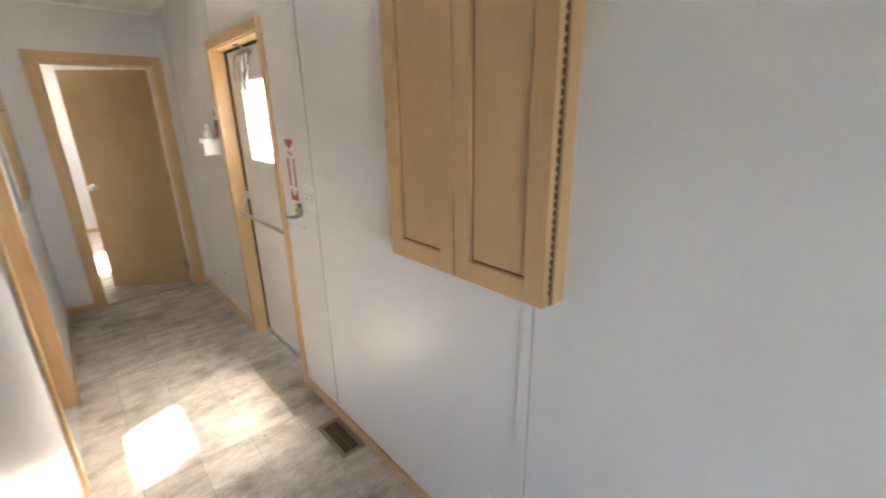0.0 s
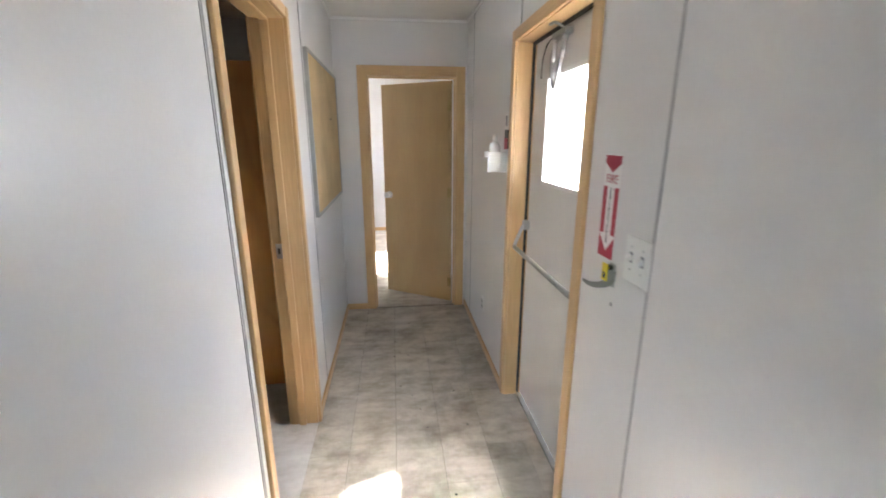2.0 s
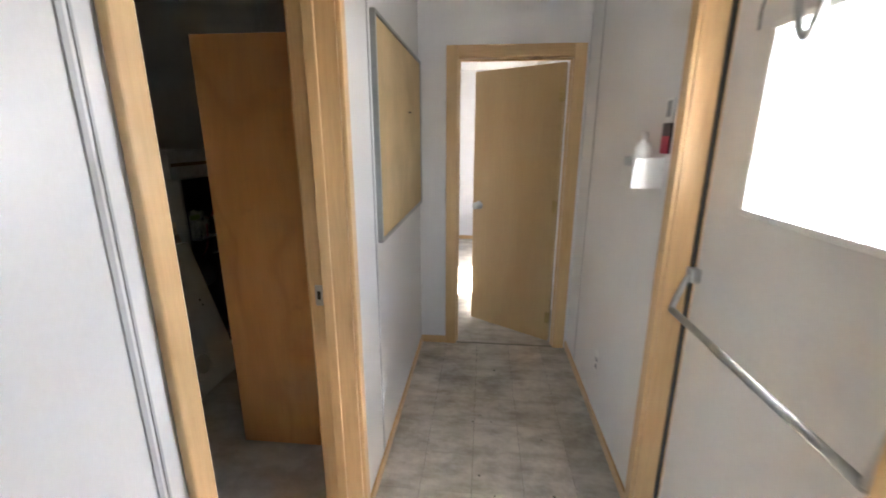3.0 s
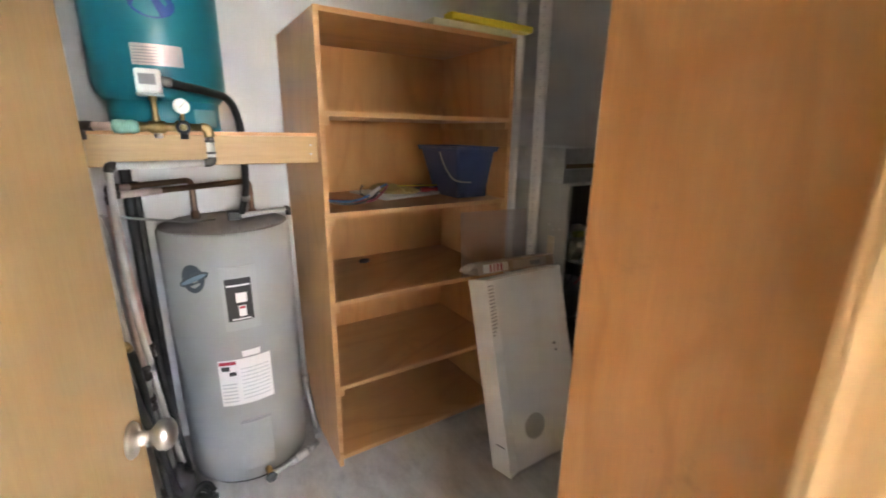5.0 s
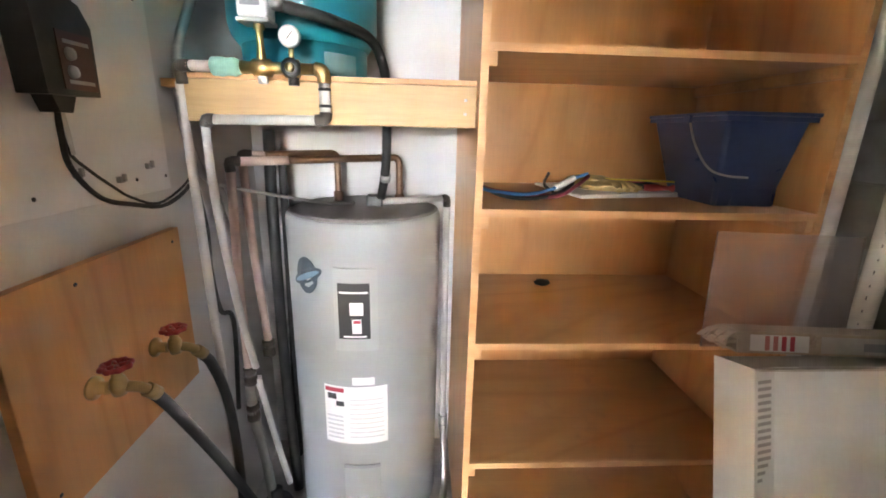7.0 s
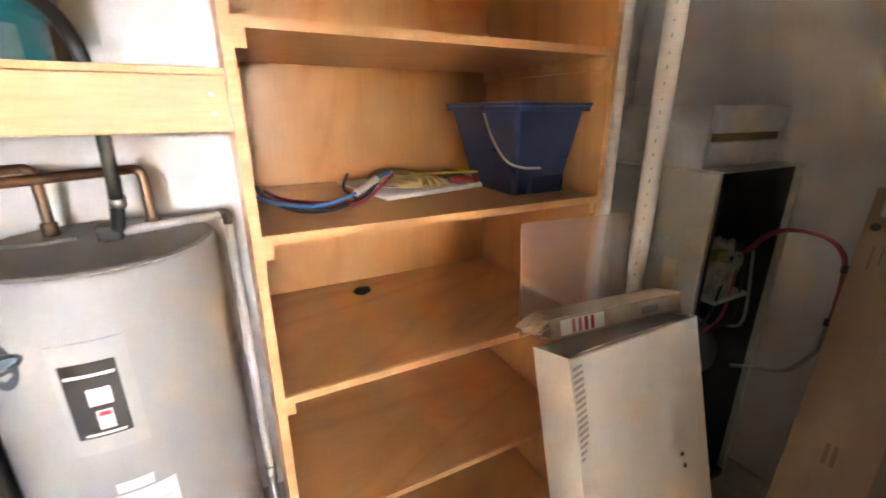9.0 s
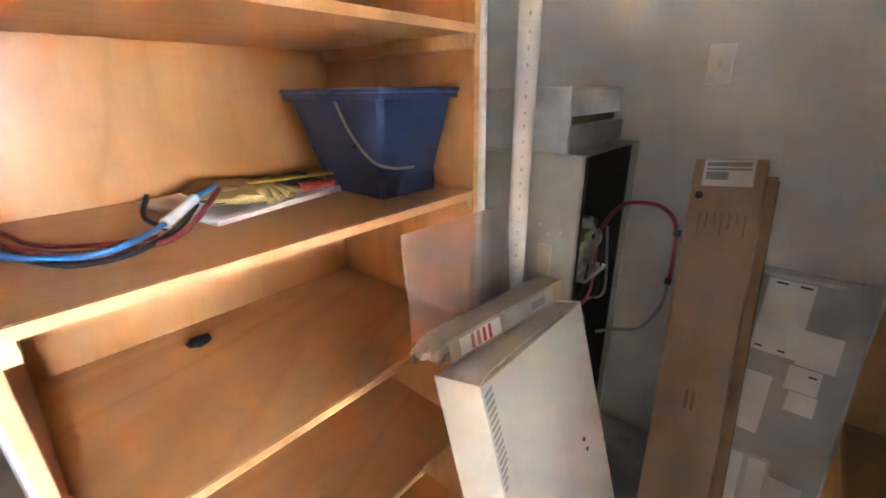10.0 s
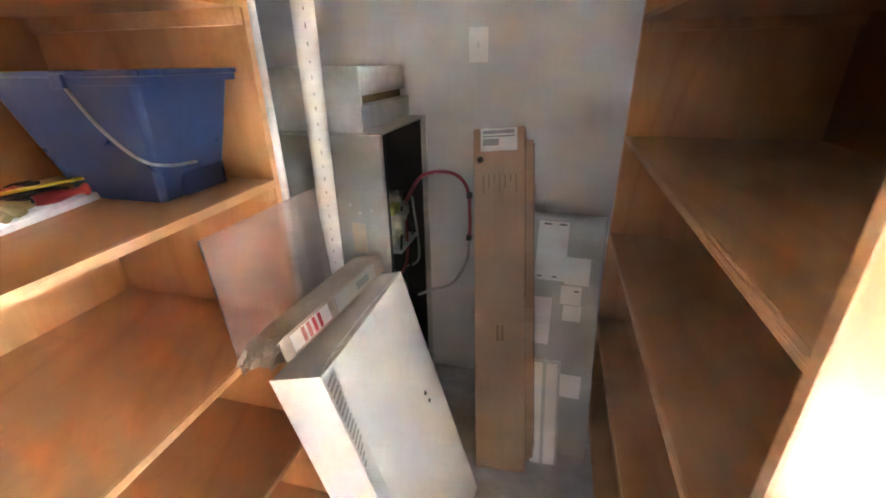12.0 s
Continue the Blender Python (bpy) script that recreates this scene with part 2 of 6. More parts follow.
def bevelled(bm, size, seg=2):
    if size:
        bmesh.ops.bevel(bm, geom=list(bm.edges), offset=size, segments=seg, affect="EDGES", profile=0.5, clamp_overlap=True)
    return bm


def box(x0, x1, y0, y1, z0, z1, bevel=0.0, m=None):
    bm = bmesh.new()
    add_box(bm, x0, x1, y0, y1, z0, z1)
    bevelled(bm, bevel)
    if m is not None:
        bmesh.ops.transform(bm, matrix=m, verts=bm.verts[:])
    return bm


def boxes(rows, bevel=0.0):
    out = bmesh.new()
    for r in rows:
        add_box(out, *r)
    return bevelled(out, bevel)


def smooth(bm):
    for f in bm.faces:
        f.smooth = True
    return bm


def tube(points, r, seg=10, steps=6, bm=None, curved=True, caps=True):
    """A round tube swept along points, smoothed when curved."""
    bm = bm or bmesh.new()
    p = [Vector(q) for q in points]
    if curved and len(p) > 2:
        q = [p[0] * 2 - p[1], *p, p[-1] * 2 - p[-2]]
        line = []
        for i in range(1, len(q) - 2):
            for s in range(steps):
                t = s / steps
                a, b, c, d = q[i - 1], q[i], q[i + 1], q[i + 2]
                line.append(0.5 * (2 * b + (c - a) * t + (2 * a - 5 * b + 4 * c - d) * t * t + (3 * b - a - 3 * c + d) * t ** 3))
        p = line + [p[-1]]
    rings, side = [], None
    for i, c in enumerate(p):
        d = (p[min(i + 1, len(p) - 1)] - p[max(i - 1, 0)]).normalized()
        if side is None:
            side = d.orthogonal().normalized()
        side = (side - d * side.dot(d)).normalized()
        up = d.cross(side)
        rr = r(i / (len(p) - 1)) if callable(r) else r
        rings.append([bm.verts.new(c + (side * math.cos(a) + up * math.sin(a)) * rr) for a in [2 * math.pi * k / seg for k in range(seg)]])
    for a, b in zip(rings, rings[1:]):
        for k in range(seg):
            bm.faces.new((a[k], a[(k + 1) % seg], b[(k + 1) % seg], b[k])).smooth = True
    if caps:
        bm.faces.new(rings[0][::-1])
        bm.faces.new(rings[-1])
    return bm


def rod(a, b, r, seg=14, r2=None, bm=None):
    return tube([a, b], (lambda t: r + ((r2 if r2 is not None else r) - r) * t), seg, 1, bm, False)


def lathe(profile, centre, seg=40, axis="z", bm=None):
    """A turned body: profile rows of (radius, height) round an axis through centre."""
    bm = bm or bmesh.new()
    rings = []
    for r, h in profile:
        ring = []
        for k in range(seg):
            a = 2 * math.pi * k / seg
            u, v = r * math.cos(a), r * math.sin(a)
            q = {"z": (u, v, h), "y": (u, h, v), "x": (h, u, v)}[axis]
            ring.append(bm.verts.new(Vector(centre) + Vector(q)))
        rings.append(ring)
    for a, b in zip(rings, rings[1:]):
        for k in range(seg):
            bm.faces.new((a[k], a[(k + 1) % seg], b[(k + 1) % seg], b[k])).smooth = True
    for ring in (rings[0], rings[-1]):
        bm.faces.new(ring)
    return bm


def prism(outline, d0, d1, axis="x", bm=None):
    """A flat outline drawn out between two depths along an axis; axis x takes (y, z), y takes (x, z), z takes (x, y)."""
    bm = bm or bmesh.new()
    at = {"x": lambda d, u, v: (d, u, v), "y": lambda d, u, v: (u, d, v), "z": lambda d, u, v: (u, v, d)}[axis]
    a = [bm.verts.new(at(d0, u, v)) for u, v in outline]
    b = [bm.verts.new(at(d1, u, v)) for u, v in outline]
    n = len(outline)
    for k in range(n):
        bm.faces.new((a[k], a[(k + 1) % n], b[(k + 1) % n], b[k]))
    bm.faces.new(a[::-1])
    bm.faces.new(b)
    return bm


def mesh_of(name, bm, material):
    bmesh.ops.recalc_face_normals(bm, faces=bm.faces[:])
    me = bpy.data.meshes.new(name)
    bm.to_mesh(me)
    bm.free()
    me.materials.append(material)
    return me


def structure(name, bm, material, label="", category=""):
    return tagged(new(name, mesh_of(name, bm, material)), label, category, "", "structure")


def single(name, bm, material, label, category, group=""):
    return tagged(new(name, mesh_of(name, bm, material)), label, category, group)


def thing(name, base, label, category, group="", kind=""):
    ob = new(name)
    ob.empty_display_size = 0.05
    ob.matrix_basis = Matrix.Translation(base)
    WORLD_OF[ob.name] = ob.matrix_basis.copy()
    return tagged(ob, label, category, group, kind)


def part(name, bm, material, parent, label=""):
    ob = new(name, mesh_of(name, bm, material))
    ob.parent = parent
    ob.matrix_parent_inverse = WORLD_OF.get(parent.name, Matrix.Identity(4)).inverted()
    return tagged(ob, label)


def writing(name, text, size, m, material, parent, label="", align="CENTER"):
    cu = bpy.data.curves.new(name, "FONT")
    cu.body, cu.size, cu.align_x, cu.align_y, cu.extrude = text, size, align, "CENTER", 0.0004
    tmp = bpy.data.objects.new(name, cu)
    scene.collection.objects.link(tmp)
    me = bpy.data.meshes.new_from_object(tmp.evaluated_get(bpy.context.evaluated_depsgraph_get()))
    bpy.data.objects.remove(tmp)
    me.transform(m)
    me.materials.clear()
    me.materials.append(material)
    ob = new(name, me)
    ob.parent = parent
    ob.matrix_parent_inverse = WORLD_OF.get(parent.name, Matrix.Identity(4)).inverted()
    return tagged(ob, label)


# ---- setting ----
H = 2.44            # ceiling height
XE = 1.09           # hall's east wall face
YN = 3.23           # hall's end wall face
J = 0.018           # thickness of a door jamb board
ground = structure("ground", box(-400, 400, -400, 400, -0.75, -0.6), SOIL, "pale gravel ground outside the building", "ground")
structure("floor_base", box(-3.4, 1.25, -4.8, 6.9, -0.2, -0.004), GROUT, "dark joint bed under the sheet vinyl", "floor")
structure("floor_office", box(-3.2, XE, -4.6, -1.0, -0.004, 0.0), VINYL, "worn grey-beige vinyl floor", "floor")
structure("floor_closet", box(-2.26, -0.02, 0.87, 3.37, -0.004, 0.0005), VINYL_CLOSET, "grey cloudy vinyl closet floor", "floor")
structure("floor_far_room", box(-1.5, XE, 3.25, 6.65, -0.004, 0.0), VINYL, "worn grey-beige vinyl floor", "floor")
structure("ceiling", box(-3.4, 1.25, -4.8, 6.9, H, H + 0.12), CEIL, "off-white ceiling panels", "ceiling")

DY0, DY1, DZ = 0.93, 1.77, 1.99          # exterior door opening
wall_e = structure("wall_east", boxes([(XE, 1.23, -4.6, DY0 - J, 0, H), (XE, 1.23, DY0 - J, DY1 + J, DZ + J, H), (XE, 1.23, DY1 + J, 4.6, 0, H), (XE, 1.23, 4.6, 5.6, 0, 1.0),
                              (XE, 1.23, 4.6, 5.6, 1.95, H), (XE, 1.23, 5.6, 6.65, 0, H)]), WALL, "light grey vinyl-faced wall panelling", "wall")
CY0, CY1, CZ = 0.85, 1.63, 2.03          # closet doorway
wall_w = structure("wall_west", boxes([(-0.14, 0, -1.0, CY0 - J, 0, H), (-0.14, 0, CY0 - J, CY1 + J, CZ + J, H), (-0.14, 0, CY1 + J, YN, 0, H)]), WALL, "light grey vinyl-faced wall panelling", "wall")
EX0, EX1, EZ = 0.265, 0.99, 2.015        # end doorway
wall_n = structure("wall_north", boxes([(-0.14, EX0 - J, YN, YN + 0.1, 0, H), (EX0 - J, EX1 + J, YN, YN + 0.1, EZ + J, H), (EX1 + J, XE, YN, YN + 0.1, 0, H)]), WALL, "light grey end wall of the hall", "wall")
# the office is out of view, added to close the hall behind the camera
structure("wall_office_north", box(-3.2, -0.14, -1.12, -1.0, 0, H), WALL, "light grey panelled wall", "wall")
structure("wall_office_west", box(-3.32, -3.2, -4.6, -1.0, 0, H), WALL, "light grey panelled wall", "wall")
structure("wall_office_south", boxes([(-3.32, -1.5, -4.72, -4.6, 0, H), (-1.5, 0.3, -4.72, -4.6, 0, 0.9), (-1.5, 0.3, -4.72, -4.6, 2.05, H), (0.3, 1.23, -4.72, -4.6, 0, H)]), WALL, "light grey panelled wall", "wall")
structure("wall_closet_south", box(-2.4, -0.14, 0.76, 0.87, 0, H), WALL_GREY, "pale grey closet wall", "wall")
structure("wall_closet_west", box(-2.38, -2.26, 0.87, 3.37, 0, H), WALL_GREY, "pale closet wall behind the water heater", "wall")
structure("wall_closet_north", box(-2.38, -0.14, 3.37, 3.48, 0, H), WALL_GREY, "grey closet end wall", "wall")
structure("wall_far_room_west", box(-1.62, -1.5, 3.48, 6.65, 0, H), WALL, "light grey far-room wall", "wall")
structure("wall_far_room_north", box(-1.62, 1.23, 6.65, 6.77, 0, H), WALL, "light grey far-room wall", "wall")
structure("wall_far_room_south", box(-1.62, -0.14, 3.48, 3.5, 0, H), WALL, "light grey far-room wall", "wall")

# joints of the wall panels
for y in (0.5, 1.73, 2.95):
    structure("trim_joint_east", box(XE - 0.003, XE, y - 0.004, y + 0.004, 0.07 if y != 1.73 else 2.06, H - 0.003), BATTEN, "thin grey panel joint strip", "trim")
structure("trim_joint_east", boxes([(XE - 0.004, XE, -0.752, -0.712, 0.07, H - 0.003)], 0.0015), WALL, "pale flat batten over a panel joint", "trim")
structure("trim_joint_east", box(XE - 0.003, XE, -0.7565, -0.7525, 0.07, H - 0.003), BATTEN, "thin grey panel joint strip", "trim")
structure("trim_joint_west", box(0, 0.003, -0.462, -0.45, 0.07, H - 0.003), DARKSEAM, "dark panel joint strip", "trim")
for y in (0.755, 1.98):
    structure("trim_joint_west", box(0, 0.003, y - 0.004, y + 0.004, 0.07, H - 0.003), BATTEN, "thin grey panel joint strip", "trim")
    structure("trim_joint_west", box(0, 0.002, y + 0.012, y + 0.016, 0.07, H - 0.003), BATTEN, "thin grey panel joint strip", "trim")
structure("trim_cove_north", box(0, XE, YN - 0.012, YN, H - 0.018, H), CEIL, "narrow white ceiling cove", "trim")
structure("trim_cove_east", box(XE - 0.012, XE, -1.0, YN - 0.012, H - 0.018, H), CEIL, "narrow white ceiling cove", "trim")
structure("trim_cove_west", box(0, 0.012, -1.0, YN - 0.012, H - 0.018, H), CEIL, "narrow white ceiling cove", "trim")
structure("trim_joint_closet_north", box(-1.124, -1.118, 3.3675, 3.37, 0.0, H), WALL_GREY, "thin grey panel joint strip", "trim")


def skirting(name, a, b, mat):
    structure(name, boxes([(min(a[0], b[0]), max(a[0], b[0]), min(a[1], b[1]), max(a[1], b[1]), 0.0, 0.055)], 0.003), mat, "narrow pale maple baseboard", "baseboard")


skirting("baseboard_east", (XE - 0.012, -4.6), (XE, DY0 - 0.06), TRIM_Y)
skirting("baseboard_east", (XE - 0.012, DY1 + 0.06), (XE, YN), TRIM_Y)
skirting("baseboard_west", (0, -1.0), (0.012, CY0 - 0.05), TRIM_Y)
skirting("baseboard_west", (0, CY1 + 0.045), (0.012, YN - 0.012), TRIM_Y)
skirting("baseboard_north", (0, YN - 0.012), (EX0 - 0.08, YN), TRIM_X)
skirting("baseboard_far_room", (-1.5, 6.638), (XE, 6.65), TRIM_X)


def casing(name, axis, face, out, u0, u1, top, width, depth, label):
    """Frame of three mitre-butted boards round an opening, proud of the wall, and the jamb boards in its depth."""
    ob = thing(name, (face, (u0 + u1) / 2, 0) if axis == "x" else ((u0 + u1) / 2, face, 0), label, "door frame", kind="structure")
    f0, f1 = sorted((face, face + out))
    def slab(a, b, z0, z1, g0=f0, g1=f1, bevel=0.004):
        return box(g0, g1, a, b, z0, z1, bevel) if axis == "x" else box(a, b, g0, g1, z0, z1, bevel)
    part("side_casing", slab(u0 - width, u0 - 0.004, 0, top + width), TRIM, ob)
    part("side_casing", slab(u1 + 0.004, u1 + width, 0, top + width), TRIM, ob)
    part("head_casing", slab(u0 - 0.004, u1 + 0.004, top + 0.004, top + width, f0 - 0.001, f1 - 0.001), TRIM_Y if axis == "x" else TRIM_X, ob)
    b0, b1 = sorted((face - math.copysign(depth, out), face))
    part("jamb", slab(u0 - J, u0, 0, top, b0, b1, 0.001), TRIM, ob)
    part("jamb", slab(u1, u1 + J, 0, top, b0, b1, 0.001), TRIM, ob)
    part("head_jamb", slab(u0 - J, u1 + J, top, top + J, b0, b1, 0.001), TRIM_Y if axis == "x" else TRIM_X, ob)
    return ob, slab, (b0, b1)


# ---- doors ----
ext, slab_e, dep = casing("door_frame_1", "x", XE, -0.016, DY0, DY1, DZ, 0.06, 0.12, "pale maple frame of the exterior door")
part("stop", boxes([(1.165, 1.178, DY0, DY0 + 0.012, 0.02, DZ), (1.165, 1.178, DY1 - 0.012, DY1, 0.02, DZ), (1.165, 1.178, DY0 + 0.012, DY1 - 0.012, DZ - 0.012, DZ)]), RUBBER, ext, "black weather strip")
part("threshold", box(1.165, 1.24, DY0, DY1, 0.0, 0.011, 0.003), surface("worn_threshold", (0.2, 0.185, 0.165), 0.5, 0.5, vary=0.2, dirt=(0.1, 0.09, 0.08)), ext, "scuffed aluminium threshold")

# exterior steel door with a window and a crash bar
DX = 1.186
WY0, WY1, WZ0, WZ1 = 1.075, 1.57, 1.315, 1.81
d1 = thing("door_1", (DX, (DY0 + DY1) / 2, 0.02), "closed off-white steel exterior door with a bright window", "door", kind="structure")
y0, y1 = DY0 + 0.004, DY1 - 0.004
part("leaf", boxes([(DX, DX + 0.044, y0, y1, 0.026, WZ0), (DX, DX + 0.044, y0, y1, WZ1, DZ - 0.004), (DX, DX + 0.044, y0, WY0, WZ0, WZ1), (DX, DX + 0.044, WY1, y1, WZ0, WZ1)]), DOORWHITE, d1)
wf = part("window_frame", boxes([(DX - 0.012, DX + 0.05, WY0 - 0.004, WY1 + 0.004, WZ0 - 0.004, WZ0 + 0.016), (DX - 0.012, DX + 0.05, WY0 - 0.004, WY1 + 0.004, WZ1 - 0.016, WZ1 + 0.004),
                                 (DX - 0.0115, DX + 0.0495, WY0 - 0.004, WY0 + 0.016, WZ0 + 0.016, WZ1 - 0.016), (DX - 0.0115, DX + 0.0495, WY1 - 0.016, WY1 + 0.004, WZ0 + 0.016, WZ1 - 0.016)], 0.003), WHITEPL, d1, "white moulded window bead")
pane = part("pane", box(DX + 0.02, DX + 0.026, WY0 + 0.01, WY1 - 0.01, WZ0 + 0.01, WZ1 - 0.01), GLASS, wf, "clear window glass")
pane.visible_shadow = False
bar = part("crash_bar", tube([(1.10, 1.715, 0.955), (1.10, 0.955, 0.955)], 0.0115, 14, 1, curved=False), DULLSTEEL, d1, "dull steel crash bar")
for yy in (1.715, 0.955):
    part("bar_arm", tube([(1.10, yy, 0.955), (1.108, yy + 0.003, 0.985), (1.15, yy + 0.03, 1.06), (1.165, yy + 0.035, 1.07)], 0.0095, 10), STEEL, bar)
    part("bar_mount", box(1.155, DX, yy + 0.012, yy + 0.058, 1.045, 1.095, 0.006), STEEL, bar)
closer = part("strap_bracket", box(1.15, DX, 1.325, 1.475, 1.935, 1.962, 0.006), ALU, d1, "grey strap bracket at the door head")
part("hanger", tube([(1.155, 1.345, 1.958), (1.12, 1.35, 1.978), (1.11, 1.39, 1.98)], 0.006, 8), ALU, closer)
part("pull_loop", tube([(1.16, 1.45, 1.93), (1.15, 1.452, 1.86), (1.148, 1.43, 1.77), (1.15, 1.40, 1.742), (1.15, 1.372, 1.80), (1.155, 1.35, 1.88), (1.165, 1.345, 1.935)], 0.0095, 8), DULLSTEEL, closer, "grey hanging strap loop")
for yy in (1.452, 1.352):
    part("strap_clip", rod((1.155, yy, 1.85), (1.158, yy, 1.937), 0.011, 14), STEEL, closer)
part("cord", tube([(1.165, 1.50, 1.955), (1.16, 1.56, 1.93), (1.158, 1.60, 1.86), (1.16, 1.605, 1.80)], 0.0028, 6), RUBBER, closer, "thin black cord")

# closet doorway and its open leaf
clo, slab_c, dep = casing("door_frame_2", "x", 0.0, 0.016, CY0, CY1, CZ, 0.05, 0.143, "pale maple frame of the closet doorway")
part("stop", boxes([(-0.098, -0.062, CY1 - 0.011, CY1, 0, CZ), (-0.098, -0.062, CY0, CY0 + 0.011, 0, CZ), (-0.098, -0.062, CY0 + 0.011, CY1 - 0.011, CZ - 0.011, CZ)], 0.002), TRIM, clo)
strike = part("strike_plate", box(-0.128, -0.1, CY1 - 0.003, CY1, 0.955, 1.03, 0.001), STEEL, clo, "steel strike plate")
part("latch_hole", box(-0.120, -0.108, CY1 - 0.004, CY1 - 0.002, 0.978, 1.008), BLACK, strike)
part("back_casing", boxes([(-0.156, -0.1435, CY1 + 0.004, CY1 + 0.05, 0, CZ + 0.05)], 0.003), TRIM, clo)


def knob(parent, m, both=True):
    """Round door knob with a rose on each side; local y goes out of the leaf, the leaf is 35 mm thick round y = 0."""
    for s in ((1, -1) if both else (1,)):
        bm = lathe([(0.001, 0), (0.031, 0), (0.033, 0.003), (0.030, 0.008), (0.014, 0.012), (0.0115, 0.03), (0.016, 0.036), (0.026, 0.044), (0.0285, 0.054), (0.026, 0.064), (0.017, 0.07), (0.001, 0.071)], (0, 0, 0), 28, "y")
        bmesh.ops.transform(bm, matrix=m @ Matrix.Translation((0, s * 0.0178, 0)) @ Matrix.Diagonal((1, s, 1, 1)), verts=bm.verts[:])
        part("knob", bm, STEEL, parent, "satin steel door knob")


def flush_leaf(name, hinge, angle, width, height, label, knob_z):
    """A flush door turned about its hinge; the leaf runs from the hinge at the given angle in plan."""
    ob = thing(name, (hinge[0], hinge[1], 0.0), label, "door", kind="structure")
    m = Matrix.Translation((hinge[0], hinge[1], 0)) @ Matrix.Rotation(radians(angle), 4, "Z")
    part("leaf", box(0, width, -0.0175, 0.0175, 0.012, height, 0.002, m), DOORWOOD, ob)
    knob(ob, m @ Matrix.Translation((width - 0.062, 0, knob_z)))
    part("latch_plate", box(width - 0.0005, width + 0.0015, -0.012, 0.012, knob_z - 0.028, knob_z + 0.028, 0, m), STEEL, ob)
    for z in (0.2, height / 2 + 0.05, height - 0.2):
        h = rod((-0.004, 0.021, z - 0.045), (-0.004, 0.021, z + 0.045), 0.0065, 10)
        add_box(h, -0.001, 0.03, 0.0176, 0.019, z - 0.045, z + 0.045)
        bmesh.ops.transform(h, matrix=m, verts=h.verts[:])
        part("hinge", h, BRASS, ob, "brass butt hinge")
    return ob


flush_leaf("door_2", (-0.152, 0.868), 168.3, 0.81, 2.02, "pale brown flush wooden door standing open into the closet", 0.965)
end, slab_n, dep = casing("door_frame_3", "y", YN, -0.016, EX0, EX1, EZ, 0.08, 0.103, "pale maple frame of the end doorway")
part("stop", boxes([(EX0, EX0 + 0.011, YN + 0.03, YN + 0.06, 0, EZ), (EX1 - 0.011, EX1, YN + 0.03, YN + 0.06, 0, EZ), (EX0 + 0.011, EX1 - 0.011, YN + 0.03, YN + 0.06, EZ - 0.011, EZ)], 0.002), TRIM, end)
flush_leaf("door_3", (0.969, 3.318), 146.5, 0.713, 2.0, "pale brown flush wooden door standing half open at the hall's end", 1.0)


def window_unit(name, x0, x1, y0, y1, z0, z1, label):
    """A sliding window in its opening: frame, middle rail, sill and two panes."""
    ob = thing(name, ((x0 + x1) / 2, (y0 + y1) / 2, z0), label, "window", kind="structure")
    along_y = (y1 - y0) > (x1 - x0)
    u0, u1 = (y0, y1) if along_y else (x0, x1)
    c = (x0 + x1) / 2 if along_y else (y0 + y1) / 2
    mk = (lambda a, b, d, e, f, g: (d, e, a, b, f, g)) if along_y else (lambda a, b, d, e, f, g: (a, b, d, e, f, g))
    um = (u0 + u1) / 2
    part("frame", boxes([mk(u0, u1, c - 0.03, c + 0.03, z0, z0 + 0.04), mk(u0, u1, c - 0.03, c + 0.03, z1 - 0.04, z1), mk(u0, u0 + 0.04, c - 0.03, c + 0.03, z0 + 0.04, z1 - 0.04),
                         mk(u1 - 0.04, u1, c - 0.03, c + 0.03, z0 + 0.04, z1 - 0.04), mk(um - 0.02, um + 0.02, c - 0.025, c + 0.025, z0 + 0.04, z1 - 0.04)], 0.003), WHITEPL, ob)
    for a, b in ((u0 + 0.04, um - 0.02), (um + 0.02, u1 - 0.04)):
        p = part("pane", box(*mk(a, b, c - 0.003, c + 0.003, z0 + 0.04, z1 - 0.04)), GLASS, ob)
        p.visible_shadow = False
    return ob


window_unit("window_1", XE + 0.02, 1.2, 4.6, 5.6, 1.0, 1.95, "white sliding window of the far room")
# window_2 is unseen, placed by assumption for light from behind
window_unit("window_2", -1.5, 0.3, -4.7, -4.62, 0.9, 2.05, "white sliding window of the unseen office, added to let in light")

# ---- hall things ----
cab = thing("wall_cabinet", (XE, -0.54, 1.148), "pale maple wall cabinet with two closed panelled doors", "cabinet")
CX, C0, C1, CB, CT = 1.0, -0.84, -0.24, 1.148, 2.06
part("body", box(CX + 0.022, XE, C0, C1, CB, CT, 0.002), CABWOOD, cab)


def shaker_door(parent, a, b):
    x0, x1 = CX, CX + 0.02
    w = 0.058
    d = part("door", boxes([(x0, x1, a, a + w, CB, CT), (x0, x1, b - w, b, CB, CT), (x0, x1, a + w, b - w, CB, CB + w), (x0, x1, a + w, b - w, CT - w, CT)], 0.0015), CABWOOD, parent)
    part("panel", box(x0 + 0.009, x1 - 0.003, a + w + 0.007, b - w - 0.007, CB + w + 0.007, CT - w - 0.007), CABWOOD, d)
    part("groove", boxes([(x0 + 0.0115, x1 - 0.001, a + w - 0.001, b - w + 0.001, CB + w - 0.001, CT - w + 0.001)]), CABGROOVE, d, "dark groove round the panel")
    return d


